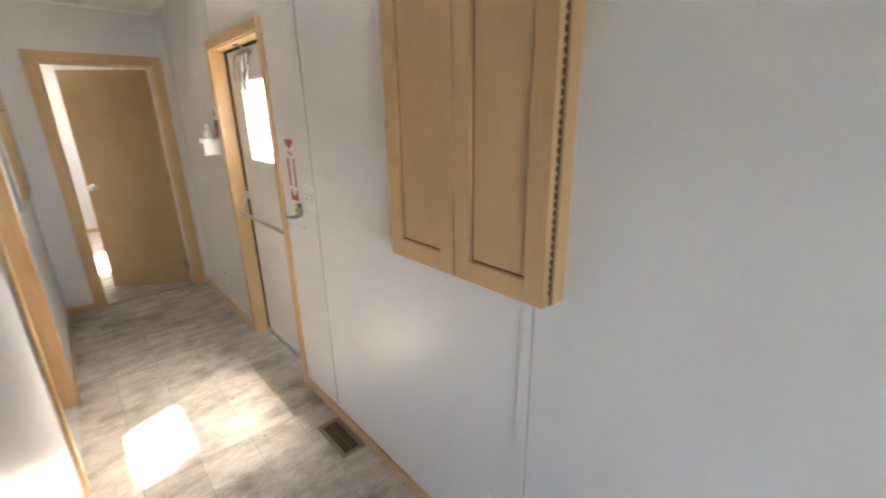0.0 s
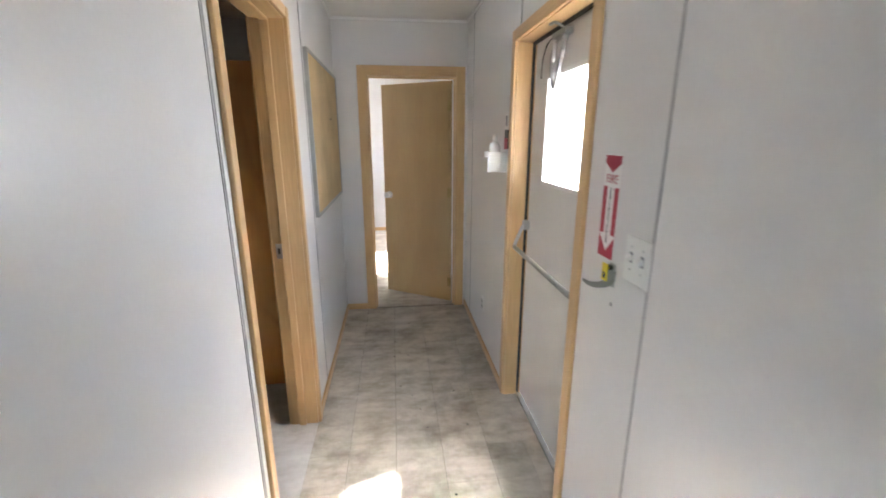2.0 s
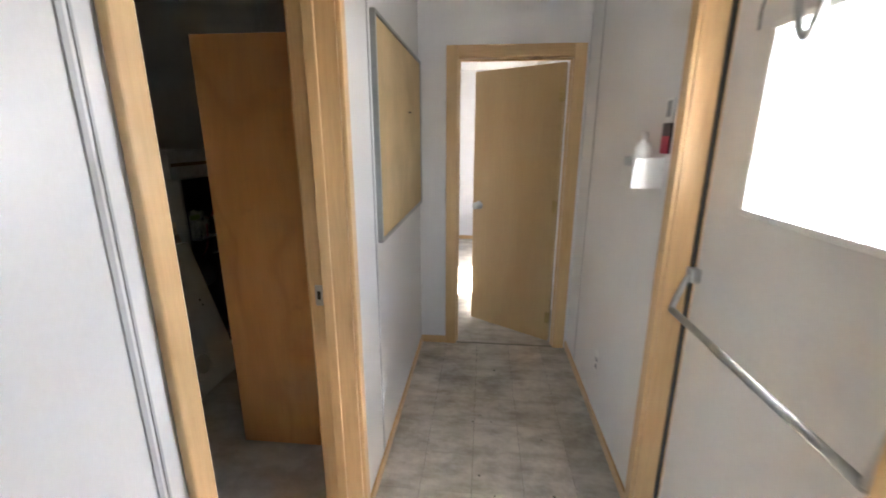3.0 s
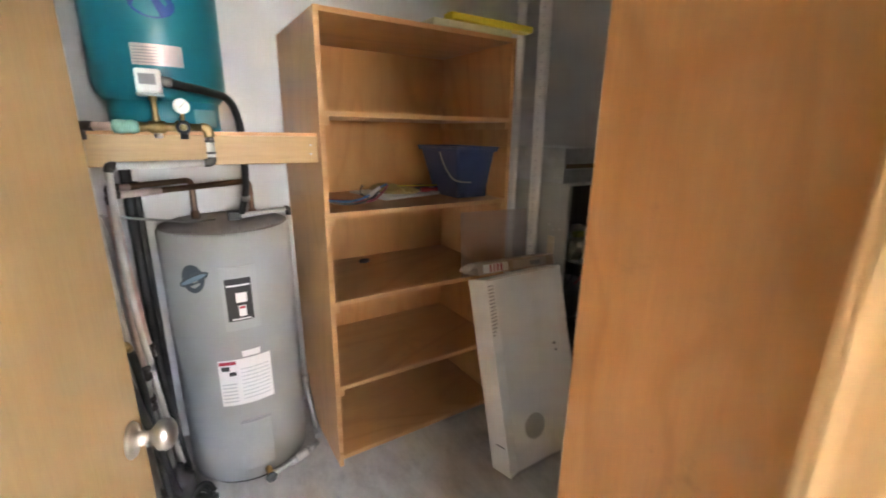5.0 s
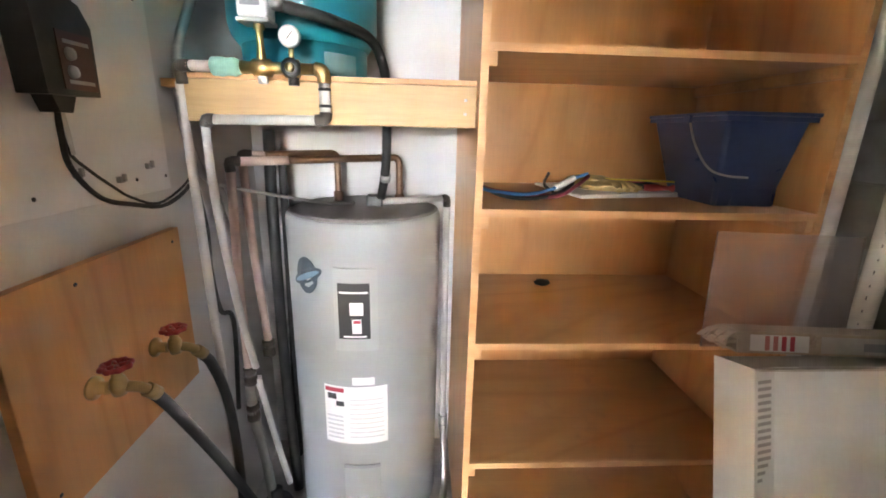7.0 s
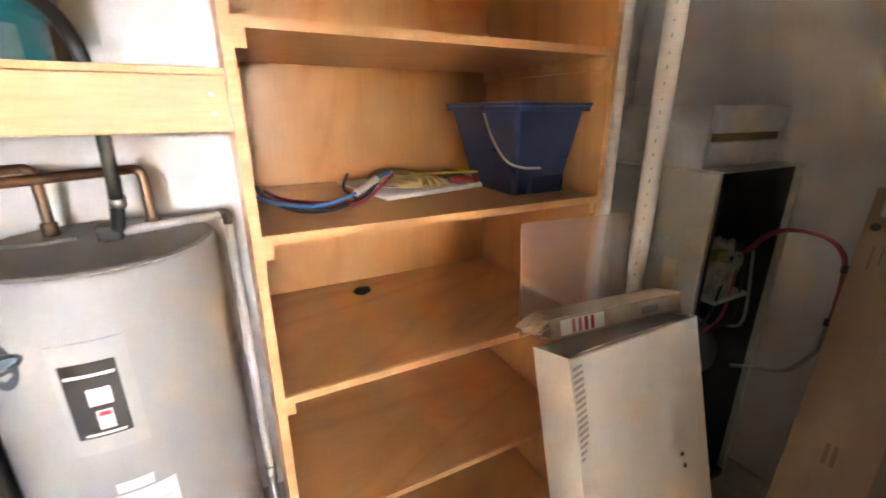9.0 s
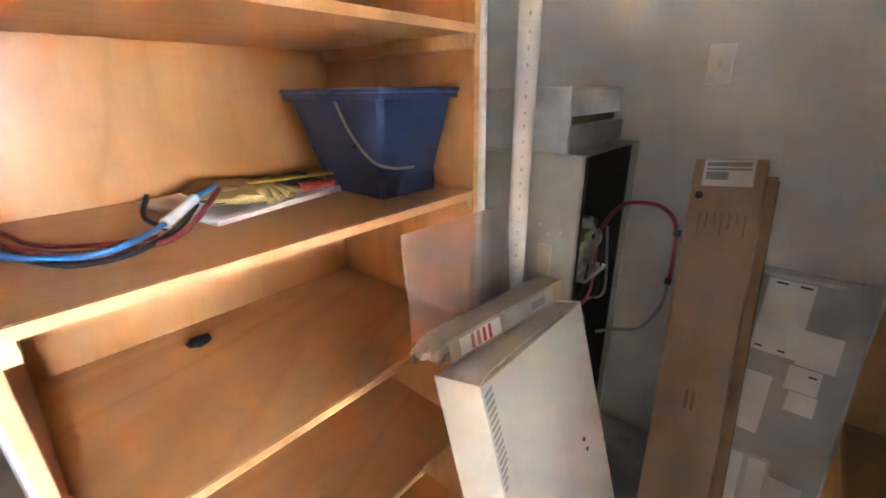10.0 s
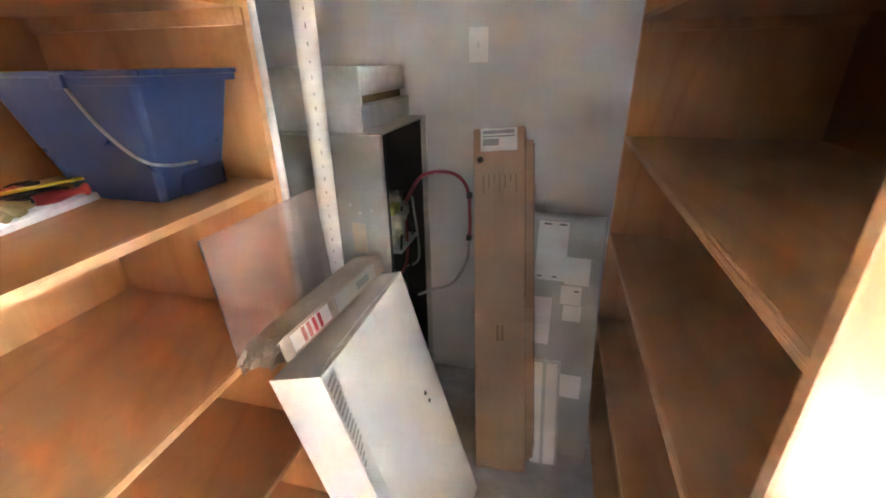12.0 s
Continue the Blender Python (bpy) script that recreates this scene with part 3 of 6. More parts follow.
shaker_door(cab, C0, -0.5425)
shaker_door(cab, -0.5375, C1)
leaf = part("hinge_leaf", box(CX + 0.0202, CX + 0.0218, C0 - 0.001, C0 + 0.012, CB + 0.028, CB + 0.914), BRASS, cab, "long dark brass piano hinge")
for k in range(46):
    z = CB + 0.03 + k * 0.0192
    hinge_bm = bmesh.new()
    rod((CX + 0.021, C0 - 0.002, z), (CX + 0.021, C0 - 0.002, z + 0.0125), 0.0036, 8, None, hinge_bm)
    part("knuckle", hinge_bm, CABGROOVE, leaf)
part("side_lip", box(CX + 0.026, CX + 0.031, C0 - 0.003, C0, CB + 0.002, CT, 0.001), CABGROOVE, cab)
part("side_batten", box(CX + 0.033, XE - 0.014, C0 - 0.006, C0, CB, CT, 0.002), CABWOOD, cab)

cork = thing("notice_board", (0, 2.6, 1.08), "empty tan cork notice board in a thin grey frame", "notice board")
B0, B1, BZ0, BZ1 = 2.02, 3.19, 1.085, 1.995
part("panel", box(0, 0.016, B0 + 0.008, B1 - 0.008, BZ0 + 0.008, BZ1 - 0.008), CORK, cork)
for nm, r in (("frame_rail", (0, 0.024, B0, B1, BZ0, BZ0 + 0.016)), ("frame_rail", (0, 0.024, B0, B1, BZ1 - 0.016, BZ1)), ("frame_stile", (0, 0.0235, B0, B0 + 0.016, BZ0 + 0.016, BZ1 - 0.016)), ("frame_stile", (0, 0.0235, B1 - 0.016, B1, BZ0 + 0.016, BZ1 - 0.016))):
    part(nm, box(*r, 0.002), ALU, cork)
part("pin", lathe([(0.001, 0.016), (0.003, 0.017), (0.004, 0.03), (0.001, 0.031)], (0, 2.75, 1.66), 8, "x"), INK, cork)

sign = thing("fire_sign", (XE, 0.72, 1.18), "red and white fire extinguisher arrow sign on the wall", "sign")
SX, S0, S1, SB, ST = XE - 0.0015, 0.685, 0.775, 1.178, 1.487
part("plate", box(SX, XE, S0, S1, SB, ST), PAPER, sign)
sx = SX - 0.0006
part("red_band", prism([(S0 + 0.001, ST - 0.004), (S1 - 0.001, ST - 0.004), (S1 - 0.001, ST - 0.026), (0.73, ST - 0.052), (S0 + 0.001, ST - 0.026)], sx, SX - 0.0001), RED, sign)
part("red_band", prism([(S0 + 0.001, SB + 0.002), (S1 - 0.001, SB + 0.002), (S1 - 0.001, SB + 0.07), (0.73, SB + 0.022), (S0 + 0.001, SB + 0.07)], sx, SX - 0.0001), RED, sign)
for a, b in ((S0 + 0.001, S0 + 0.024), (S1 - 0.024, S1 - 0.001)):
    part("red_band", box(sx, SX - 0.0001, a, b, SB + 0.074, ST - 0.094), RED, sign)
face_w = Matrix(((0, 0, -1, 0), (-1, 0, 0, 0), (0, 1, 0, 0), (0, 0, 0, 1)))
writing("lettering", "FIRE", 0.036, Matrix.Translation((sx, 0.73, ST - 0.072)) @ face_w, RED, sign)
for k, ch in enumerate("EXTINGUISHER"):
    writing("lettering", ch, 0.0185, Matrix.Translation((sx, 0.73, ST - 0.104 - k * 0.0138)) @ face_w, INK, sign)

sw = thing("light_switch", (XE, 0.575, 1.155), "white double toggle light switch plate", "light switch")
part("plate", box(XE - 0.006, XE, 0.498, 0.613, 1.152, 1.279, 0.0025), WHITEPL, sw)
for yy in (0.582, 0.530):
    part("toggle_slot", box(XE - 0.0066, XE - 0.0055, yy - 0.007, yy + 0.007, 1.206, 1.236), GREYINK, sw)
    part("toggle", box(-0.012, 0.004, -0.0055, 0.0055, -0.008, 0.008, 0.002, Matrix.Translation((XE - 0.009, yy, 1.222)) @ Matrix.Rotation(radians(-28), 4, "Y")), WHITEPL, sw)
    for z in (1.187, 1.25):
        part("screw", lathe([(0.001, -0.0072), (0.0035, -0.007), (0.0035, -0.006)], (XE, yy, z), 8, "x"), STEEL, sw)
hook = thing("extinguisher_hook", (XE, 0.68, 1.12), "grey curved wall hook with a yellow tag", "wall hook")
part("hook", tube([(XE - 0.002, 0.672, 1.155), (XE - 0.010, 0.672, 1.122), (XE - 0.03, 0.688, 1.106), (XE - 0.055, 0.70, 1.106), (XE - 0.075, 0.71, 1.118)], lambda t: 0.017 - 0.013 * t, 14), surface("hook_plastic", (0.28, 0.27, 0.25), 0.4, vary=0.15), hook)
part("tag", box(XE - 0.0265, XE - 0.022, 0.664, 0.692, 1.124, 1.176, 0.001), YELLOW, hook, "yellow paper tag")
part("tag_mark", box(XE - 0.0278, XE - 0.0267, 0.668, 0.682, 1.132, 1.15), INK, hook)
part("tag_hook", box(XE - 0.022, XE - 0.004, 0.668, 0.688, 1.15, 1.17, 0.001), RUBBER, hook)
part("back_plate", box(XE - 0.004, XE, 0.66, 0.69, 1.105, 1.175, 0.001), ALU, hook)

outlet = thing("wall_outlet", (XE, 2.45, 0.29), "white duplex wall outlet near the floor", "outlet")
part("plate", box(XE - 0.005, XE, 2.40, 2.47, 0.275, 0.39, 0.002), WHITEPL, outlet)
for z in (0.312, 0.353):
    part("socket", box(XE - 0.0065, XE - 0.004, 2.42, 2.45, z - 0.012, z + 0.012, 0.001), GREYINK, outlet)

outlet = thing("wall_outlet", (XE, -0.64, 0.24), "white duplex wall outlet under the cabinet", "outlet")
part("plate", box(XE - 0.005, XE, -0.675, -0.605, 0.235, 0.35, 0.002), WHITEPL, outlet)
for z in (0.272, 0.313):
    part("socket", box(XE - 0.0065, XE - 0.004, -0.655, -0.625, z - 0.012, z + 0.012, 0.001), GREYINK, outlet)

vent = thing("floor_vent", (1.0, 0.33, 0), "brown slotted floor register with a tan frame", "vent")
VX0, VX1, VY0, VY1 = 0.945, 1.07, 0.195, 0.48
part("frame", boxes([(VX0, VX1, VY0, VY0 + 0.022, 0.0005, 0.006), (VX0, VX1, VY1 - 0.022, VY1, 0.0005, 0.006), (VX0, VX0 + 0.022, VY0 + 0.022, VY1 - 0.022, 0.0005, 0.006), (VX1 - 0.022, VX1, VY0 + 0.022, VY1 - 0.022, 0.0005, 0.006)], 0.0015), surface("vent_tan", (0.33, 0.25, 0.17), 0.45, 0.3), vent)
part("well", box(VX0 + 0.02, VX1 - 0.02, VY0 + 0.02, VY1 - 0.02, 0.0003, 0.0012), BLACK, vent)
VENTBROWN = surface("vent_brown", (0.13, 0.085, 0.055), 0.45, 0.3)
for k in range(17):
    yy = VY0 + 0.03 + k * 0.0141
    part("slat", box(VX0 + 0.022, VX1 - 0.022, yy - 0.0032, yy + 0.0032, 0.0014, 0.0052), VENTBROWN, vent)
part("divider", box((VX0 + VX1) / 2 - 0.004, (VX0 + VX1) / 2 + 0.004, VY0 + 0.022, VY1 - 0.022, 0.0016, 0.0056), VENTBROWN, vent)

shelf_s = thing("wall_tray", (XE, 1.95, 1.34), "small white wall tray beside the exterior door", "wall tray")
T0, T1, TZ = 1.905, 2.03, 1.345
part("tray", boxes([(XE - 0.11, XE, T0, T1, TZ, TZ + 0.006), (XE - 0.11, XE - 0.105, T0, T1, TZ + 0.006, TZ + 0.08), (XE - 0.105, XE, T0, T0 + 0.005, TZ + 0.006, TZ + 0.11), (XE - 0.105, XE, T1 - 0.005, T1, TZ + 0.006, TZ + 0.11), (XE - 0.005, XE, T0 + 0.005, T1 - 0.005, TZ + 0.006, TZ + 0.12)], 0.0015), WHITEPL, shelf_s)
bottle = thing("sanitizer_bottle", (1.035, 1.98, TZ + 0.006), "white plastic squeeze bottle in the wall tray", "bottle")
part("bottle_body", lathe([(0.001, 0), (0.030, 0), (0.033, 0.01), (0.033, 0.13), (0.026, 0.15), (0.012, 0.16), (0.012, 0.165)], (1.035, 1.98, TZ + 0.006), 20), WHITEPL, bottle)
part("cap", lathe([(0.012, 0), (0.014, 0.002), (0.012, 0.03), (0.001, 0.031)], (1.035, 1.98, TZ + 0.171), 14), WHITEPL, bottle)
part("label", lathe([(0.0334, 0.05), (0.0334, 0.1)], (1.035, 1.98, TZ + 0.006), 20), PAPER, bottle)
holder = thing("notice_holder", (XE, 1.915, 1.47), "small red and black notice card in a white holder", "notice")
part("card", box(XE - 0.006, XE, 1.88, 1.95, 1.47, 1.575), BLACKPL, holder)
part("red_card", box(XE - 0.0085, XE - 0.0062, 1.885, 1.945, 1.47, 1.53), RED, holder)
part("white_card", box(XE - 0.005, XE, 1.885, 1.945, 1.58, 1.66), WHITEPL, holder)
part("grey_print", box(XE - 0.0062, XE - 0.0052, 1.897, 1.933, 1.595, 1.65), GREYINK, holder)

single("wall_nail", lathe([(0.0015, 0), (0.0015, 0.002), (0.004, 0.0024), (0.004, 0.0036), (0.001, 0.004)], (0, -0.069, 1.392), 12, "x"), FITTING, "small rusty nail driven into the wall panel", "nail")
# low grey disc drawn for a small dark mark on the east wall
single("wall_plug", lathe([(0.001, -0.003), (0.0045, -0.0025), (0.006, 0.0)], (XE, 0.666, 1.05), 12, "x"), GREYINK, "small grey mark on the wall panel", "wall plug")

pebbles = ((0.69, 1.06, 0.006), (0.60, 1.52, 0.004), (0.46, 1.93, 0.005), (0.72, 0.62, 0.005), (0.52, 2.32, 0.004), (0.93, 0.52, 0.004), (0.46, 2.37, 0.004), (0.42, 2.31, 0.005), (0.79, 1.84, 0.006), (0.53, 1.82, 0.004), (0.57, 1.68, 0.005), (0.55, 2.85, 0.006), (0.78, 2.20, 0.004), (0.82, 1.52, 0.005))
for px, py, pr in pebbles:
    bm = bmesh.new()
    bmesh.ops.create_icosphere(bm, subdivisions=1, radius=pr, matrix=Matrix.Translation((px, py, pr * 0.4)) @ Matrix.Diagonal((1.3, 0.9, 0.5, 1)))
    single("dirt_crumb", bm, BLACK, "dark crumb of dirt on the vinyl floor", "dirt", "crumbs on the floor")

# ---- closet: shelving units ----
def shelf_unit(name, front, back, y0, y1, top, shelves, label, opens):
    """Open plywood shelving; opens is +1 when its front faces +x, -1 when it faces -x."""
    ob = thing(name, ((front + back) / 2, (y0 + y1) / 2, 0), label, "shelving unit")
    t = 0.019
    xa, xb = sorted((front, back))
    part("side_panel", box(xa, xb, y0, y0 + t, 0, top, 0.0015), PLY, ob)
    part("side_panel", box(xa, xb, y1 - t, y1, 0, top, 0.0015), PLY, ob)
    bk = (back, back + opens * 0.008)
    part("back_panel", box(min(bk), max(bk), y0 + t, y1 - t, 0.0, top - t), PLY, ob)
    part("top_panel", box(xa, xb, y0 + t, y1 - t, top - t, top, 0.001), PLY_Y, ob)
    for z in shelves:
        f1 = front - opens * 0.004
        s = part("shelf", box(min(f1, back + opens * 0.009), max(f1, back + opens * 0.009), y0 + t, y1 - t, z - t, z, 0.001), PLY_Y, ob)
        e = sorted((f1, front + opens * 0.003))
        part("edge_band", boxes([(e[0], e[1], y0 + t, y1 - t, z - t, z - 0.0005), (e[0] - 0.0006, e[1] + 0.0006, y0 + t, y1 - t, z - 0.0125, z - 0.0105), (e[0] - 0.0006, e[1] + 0.0006, y0 + t, y1 - t, z - 0.0075, z - 0.006)]), PLYEDGE, s)
        if z > 0.1:
            for a in (y0 + t, y1 - t - 0.02):
                part("cleat", box(xa + 0.01, xb - 0.002, a, a + 0.02, z - t - 0.032, z - t, 0.001), PLYEDGE, ob)
    for a in (y0, y1 - t):
        e = sorted((front, front + opens * 0.003))
        part("edge_strip", box(e[0], e[1], a, a + t, 0, top, 0), PLYEDGE, ob)
    return ob


UF, UB, UY0, UY1, UT = -1.655, -2.255, 1.635, 2.56, 1.925
SH = (0.055, 0.418, 0.818, 1.193, 1.577)
shelf_unit("shelving_unit", UF, UB, UY0, UY1, UT, SH, "open orange birch plywood shelving beside the water heater", 1)
shelf_unit("shelving_unit", -0.75, -0.145, 2.05, 3.355, 1.925, SH, "deep plywood shelving with empty shelves against the hall wall", -1)

# ---- closet: water heater ----
HX, HY, HR = -2.005, 1.315, 0.25
heater = thing("water_heater", (HX, HY, 0), "tall light grey cylindrical electric water heater", "water heater")
part("tank", lathe([(0.001, 0.02), (0.235, 0.02), (HR, 0.03), (HR, 1.108), (HR - 0.003, 1.122), (HR - 0.012, 1.128), (0.001, 1.128)], (HX, HY, 0), 72), TANKGREY, heater)
part("lid", lathe([(HR - 0.012, 1.126), (HR - 0.008, 1.131), (HR - 0.02, 1.136), (0.001, 1.14)], (HX, HY, 0), 72), TANKTOP, heater, "dusty dark top of the tank")
part("foot_ring", lathe([(0.001, 0), (0.225, 0), (0.225, 0.024), (0.001, 0.024)], (HX, HY, 0), 48), BLACK, heater)


def on_tank(u, z, r=HR):
    """A point of the tank's skin at arc length u (metres, growing towards +y) and height z."""
    a = u / HR
    return Vector((HX + r * math.cos(a), HY + r * math.sin(a), z))


def tank_patch(u0, u1, z0, z1, lift, thick=0.0006):
    """A curved plate lying on the tank's skin."""
    bm = bmesh.new()
    n = max(2, int((u1 - u0) / 0.012))
    rows = []
    for k in range(n + 1):
        u = u0 + (u1 - u0) * k / n
        rows.append([bm.verts.new(on_tank(u, z, HR + d)) for z, d in ((z0, lift), (z1, lift), (z1, lift + thick), (z0, lift + thick))])
    for a, b in zip(rows, rows[1:]):
        for i in range(4):
            bm.faces.new((a[i], a[(i + 1) % 4], b[(i + 1) % 4], b[i]))
    bm.faces.new(rows[0])
    bm.faces.new(rows[-1][::-1])
    return bm


HEATBEZEL = surface("bezel_grey", (0.37, 0.375, 0.365), 0.35, vary=0.05)
cover = part("access_cover", tank_patch(-0.062, 0.064, 0.742, 1.0, 0.0, 0.006), HEATBEZEL, heater)
part("black_label", tank_patch(-0.049, 0.041, 0.782, 0.956, 0.006, 0.001), BLACKPL, cover, "black rating label")
part("label_border", tank_patch(-0.044, 0.036, 0.925, 0.931, 0.0072), PAPER, cover)
part("label_print", tank_patch(-0.016, 0.022, 0.858, 0.897, 0.0072), PAPER, cover)
part("label_print", tank_patch(-0.010, 0.016, 0.80, 0.845, 0.0072), PAPER, cover)
part("label_print", tank_patch(-0.036, 0.030, 0.787, 0.792, 0.0072), PAPER, cover)
part("label_print", tank_patch(-0.006, 0.014, 0.832, 0.842, 0.0082), RED, cover)
FAINT = surface("faint_print", (0.56, 0.56, 0.56), 0.7)
warn = part("warning_label", tank_patch(-0.112, 0.089, 0.408, 0.615, 0.0008), PAPER, heater, "white warning label with red heading")
part("print_bar", tank_patch(-0.108, -0.045, 0.594, 0.609, 0.0016), RED, warn)
for z in range(6):
    part("print_bar", tank_patch(-0.104, -0.05, 0.424 + z * 0.016, 0.430 + z * 0.016, 0.0016), FAINT, warn)
for z in range(9):
    part("print_bar", tank_patch(-0.03, 0.078, 0.432 + z * 0.017, 0.436 + z * 0.017, 0.0016), FAINT, warn)
part("pictogram", tank_patch(-0.1, -0.07, 0.568, 0.588, 0.0016), INK, warn)
part("pictogram", tank_patch(-0.072, -0.046, 0.545, 0.562, 0.0016), INK, warn)
part("small_label", tank_patch(-0.018, 0.05, 0.622, 0.648, 0.0008), PAPER, heater)
part("lower_cover", tank_patch(-0.053, 0.062, 0.085, 0.325, 0.0, 0.005), HEATBEZEL, heater)
part("cover_lip", tank_patch(-0.053, 0.062, 0.318, 0.329, 0.005, 0.003), GREYINK, heater)
STICK = surface("sticker_navy", (0.05, 0.07, 0.09), 0.4)


def tank_shape(outline, lift):
    """A flat outline of (u, z) laid on the tank's skin."""
    bm = bmesh.new()
    va = [bm.verts.new(on_tank(u, z, HR + lift)) for u, z in outline]
    vb = [bm.verts.new(on_tank(u, z, HR + lift + 0.0008)) for u, z in outline]
    k = len(outline)
    for i in range(k):
        bm.faces.new((va[i], va[(i + 1) % k], vb[(i + 1) % k], vb[i]))
    bm.faces.new(va[::-1])
    bm.faces.new(vb)
    return bm


oval = [(-0.158 + 0.044 * math.cos(a), 0.962 + 0.056 * math.sin(a)) for a in [2 * math.pi * k / 24 for k in range(24)]]
stick = part("sticker", tank_shape(oval, 0.001), STICK, heater, "dark blue oval sticker")
tilt = radians(28)
wing = [(-0.156 + 0.066 * math.cos(a) * math.cos(tilt) - 0.02 * math.sin(a) * math.sin(tilt), 0.96 + 0.058 * math.cos(a) * math.sin(tilt) + 0.02 * math.sin(a) * math.cos(tilt)) for a in [2 * math.pi * k / 24 for k in range(24)]]
part("sticker_wing", tank_shape(wing, 0.0022), STICK, stick)
band = [(-0.156 + 0.056 * math.cos(a) * math.cos(tilt) - 0.009 * math.sin(a) * math.sin(tilt), 0.96 + 0.048 * math.cos(a) * math.sin(tilt) + 0.009 * math.sin(a) * math.cos(tilt)) for a in [2 * math.pi * k / 24 for k in range(24)]]
part("sticker_band", tank_shape(band, 0.0034), surface("sticker_blue", (0.17, 0.26, 0.34), 0.4), stick)
drain = part("drain_valve", rod(on_tank(0.03, 0.055, HR - 0.01), on_tank(0.03, 0.055, HR + 0.05), 0.013, 14), BRASS, heater, "drain valve at the base")
part("drain_pipe", tube([on_tank(0.03, 0.055, HR + 0.045), (-1.73, 1.40, 0.052), (-1.76, 1.50, 0.055), (-1.80, 1.575, 0.06)], 0.013, 12), ALU, drain)
part("union", rod((-1.752, 1.465, 0.054), (-1.768, 1.515, 0.056), 0.0185, 14), WHITEPL, drain, "white plastic union")
part("drain_handle", lathe([(0.001, 0.055), (0.021, 0.054), (0.024, 0.046), (0.021, 0.04), (0.008, 0.036), (0.008, 0.0)], on_tank(0.03, 0.055, HR + 0.015), 16, "x"), RUBBER, drain, "black round drain handle")
for c in ((-1.742, 1.44, 0.053), (-1.775, 1.53, 0.057)):
    part("drain_nut", rod(c, (c[0] - 0.008, c[1] + 0.024, c[2]), 0.019, 6), STEEL, drain)

# pipes of the heater
cu = thing("copper_pipes", (-2.05, 1.2, 1.14), "aged copper pipes rising from the heater's top", "pipe")
part("pipe", tube([(-2.045, 1.428, 1.137), (-2.045, 1.428, 1.25), (-2.045, 1.426, 1.278), (-2.043, 1.415, 1.29), (-2.03, 1.385, 1.291), (-1.94, 1.19, 1.287), (-1.90, 1.11, 1.286)], 0.0115, 14, 4), COPPER, cu)
part("pipe", tube([(-2.10, 1.213, 1.137), (-2.10, 1.213, 1.26), (-2.10, 1.211, 1.286), (-2.098, 1.20, 1.297), (-2.09, 1.18, 1.298), (-2.02, 1.06, 1.296), (-1.985, 1.01, 1.295)], 0.0115, 14, 4), COPPER, cu)
for c, k in (((-2.045, 1.428), 1.137), ((-2.10, 1.213), 1.137)):
    part("collar", lathe([(0.017, 0), (0.017, 0.03), (0.0125, 0.034)], (c[0], c[1], k), 16), COPPER, cu)
part("pink_sleeve", tube([(-1.90, 1.11, 1.286), (-1.845, 0.99, 1.283)], 0.013, 12, 1, curved=False), PINKPIPE, cu)
part("pink_sleeve", tube([(-1.985, 1.01, 1.295), (-1.955, 0.965, 1.294)], 0.013, 12, 1, curved=False), PINKPIPE, cu)
for a, b in (((-1.835, 0.968, 1.283), (-1.835, 0.968, 1.255)), ((-1.95, 0.956, 1.296), (-1.95, 0.956, 1.268))):
    part("elbow", tube([(a[0] - 0.012, a[1] + 0.024, a[2]), a, b], 0.0142, 12, 3), FITTING, cu)

tubes = thing("riser_tubes", (-1.75, 0.95, 0), "pale plastic water tubes running down the closet corner", "pipe")
part("tube", tube([(-1.695, 0.937, 1.475), (-1.693, 0.94, 1.2), (-1.675, 0.957, 0.75), (-1.66, 0.975, 0.38), (-1.66, 0.985, 0.2)], 0.0112, 12), PEX, tubes)
part("tube", tube([(-1.668, 0.995, 1.385), (-1.70, 0.985, 1.15), (-1.76, 0.985, 0.85), (-1.80, 0.995, 0.66)], 0.0108, 12), PEX, tubes)
part("tube", tube([(-1.805, 0.995, 0.62), (-1.86, 1.01, 0.35), (-1.90, 1.03, 0.12)], 0.0108, 12), PEX, tubes)
part("tube", tube([(-1.835, 0.968, 1.26), (-1.82, 0.965, 0.95), (-1.80, 0.972, 0.65)], 0.013, 12), PINKPIPE, tubes)
part("tube", tube([(-1.95, 0.956, 1.27), (-1.945, 0.965, 1.0), (-1.94, 0.985, 0.67)], 0.013, 12), PINKPIPE, tubes)
for c in ((-1.80, 0.975, 0.63), (-1.94, 0.985, 0.65), (-1.80, 0.972, 0.50), (-1.66, 0.985, 0.19)):
    part("joint", lathe([(0.012, -0.03), (0.02, -0.028), (0.02, -0.008), (0.016, -0.006), (0.016, 0.006), (0.02, 0.008), (0.02, 0.028), (0.012, 0.03)], c, 14), FITTING, tubes)
part("tube", tube([(-1.80, 0.972, 0.62), (-1.80, 0.972, 0.48), (-1.81, 0.99, 0.3), (-1.80, 1.01, 0.08)], 0.016, 12), ALU, tubes)
part("drain_hose", tube([(-2.07, 1.0, 1.37), (-2.045, 1.0, 1.1), (-2.02, 1.005, 0.6), (-2.0, 1.02, 0.2), (-1.96, 1.04, 0.03)], 0.019, 12), RUBBER, tubes, "black drain hose")
part("drain_hose", tube([(-2.12, 1.02, 1.3), (-2.10, 1.02, 0.8), (-2.06, 1.02, 0.1)], 0.014, 10), RUBBER, tubes, "black drain hose")
part("grey_cable", tube([(-1.83, 0.93, 1.22), (-1.86, 1.0, 1.20), (-1.93, 1.13, 1.165), (-1.98, 1.2, 1.147), (-2.02, 1.28, 1.143)], 0.005, 8), ALU, tubes, "thin grey cable")

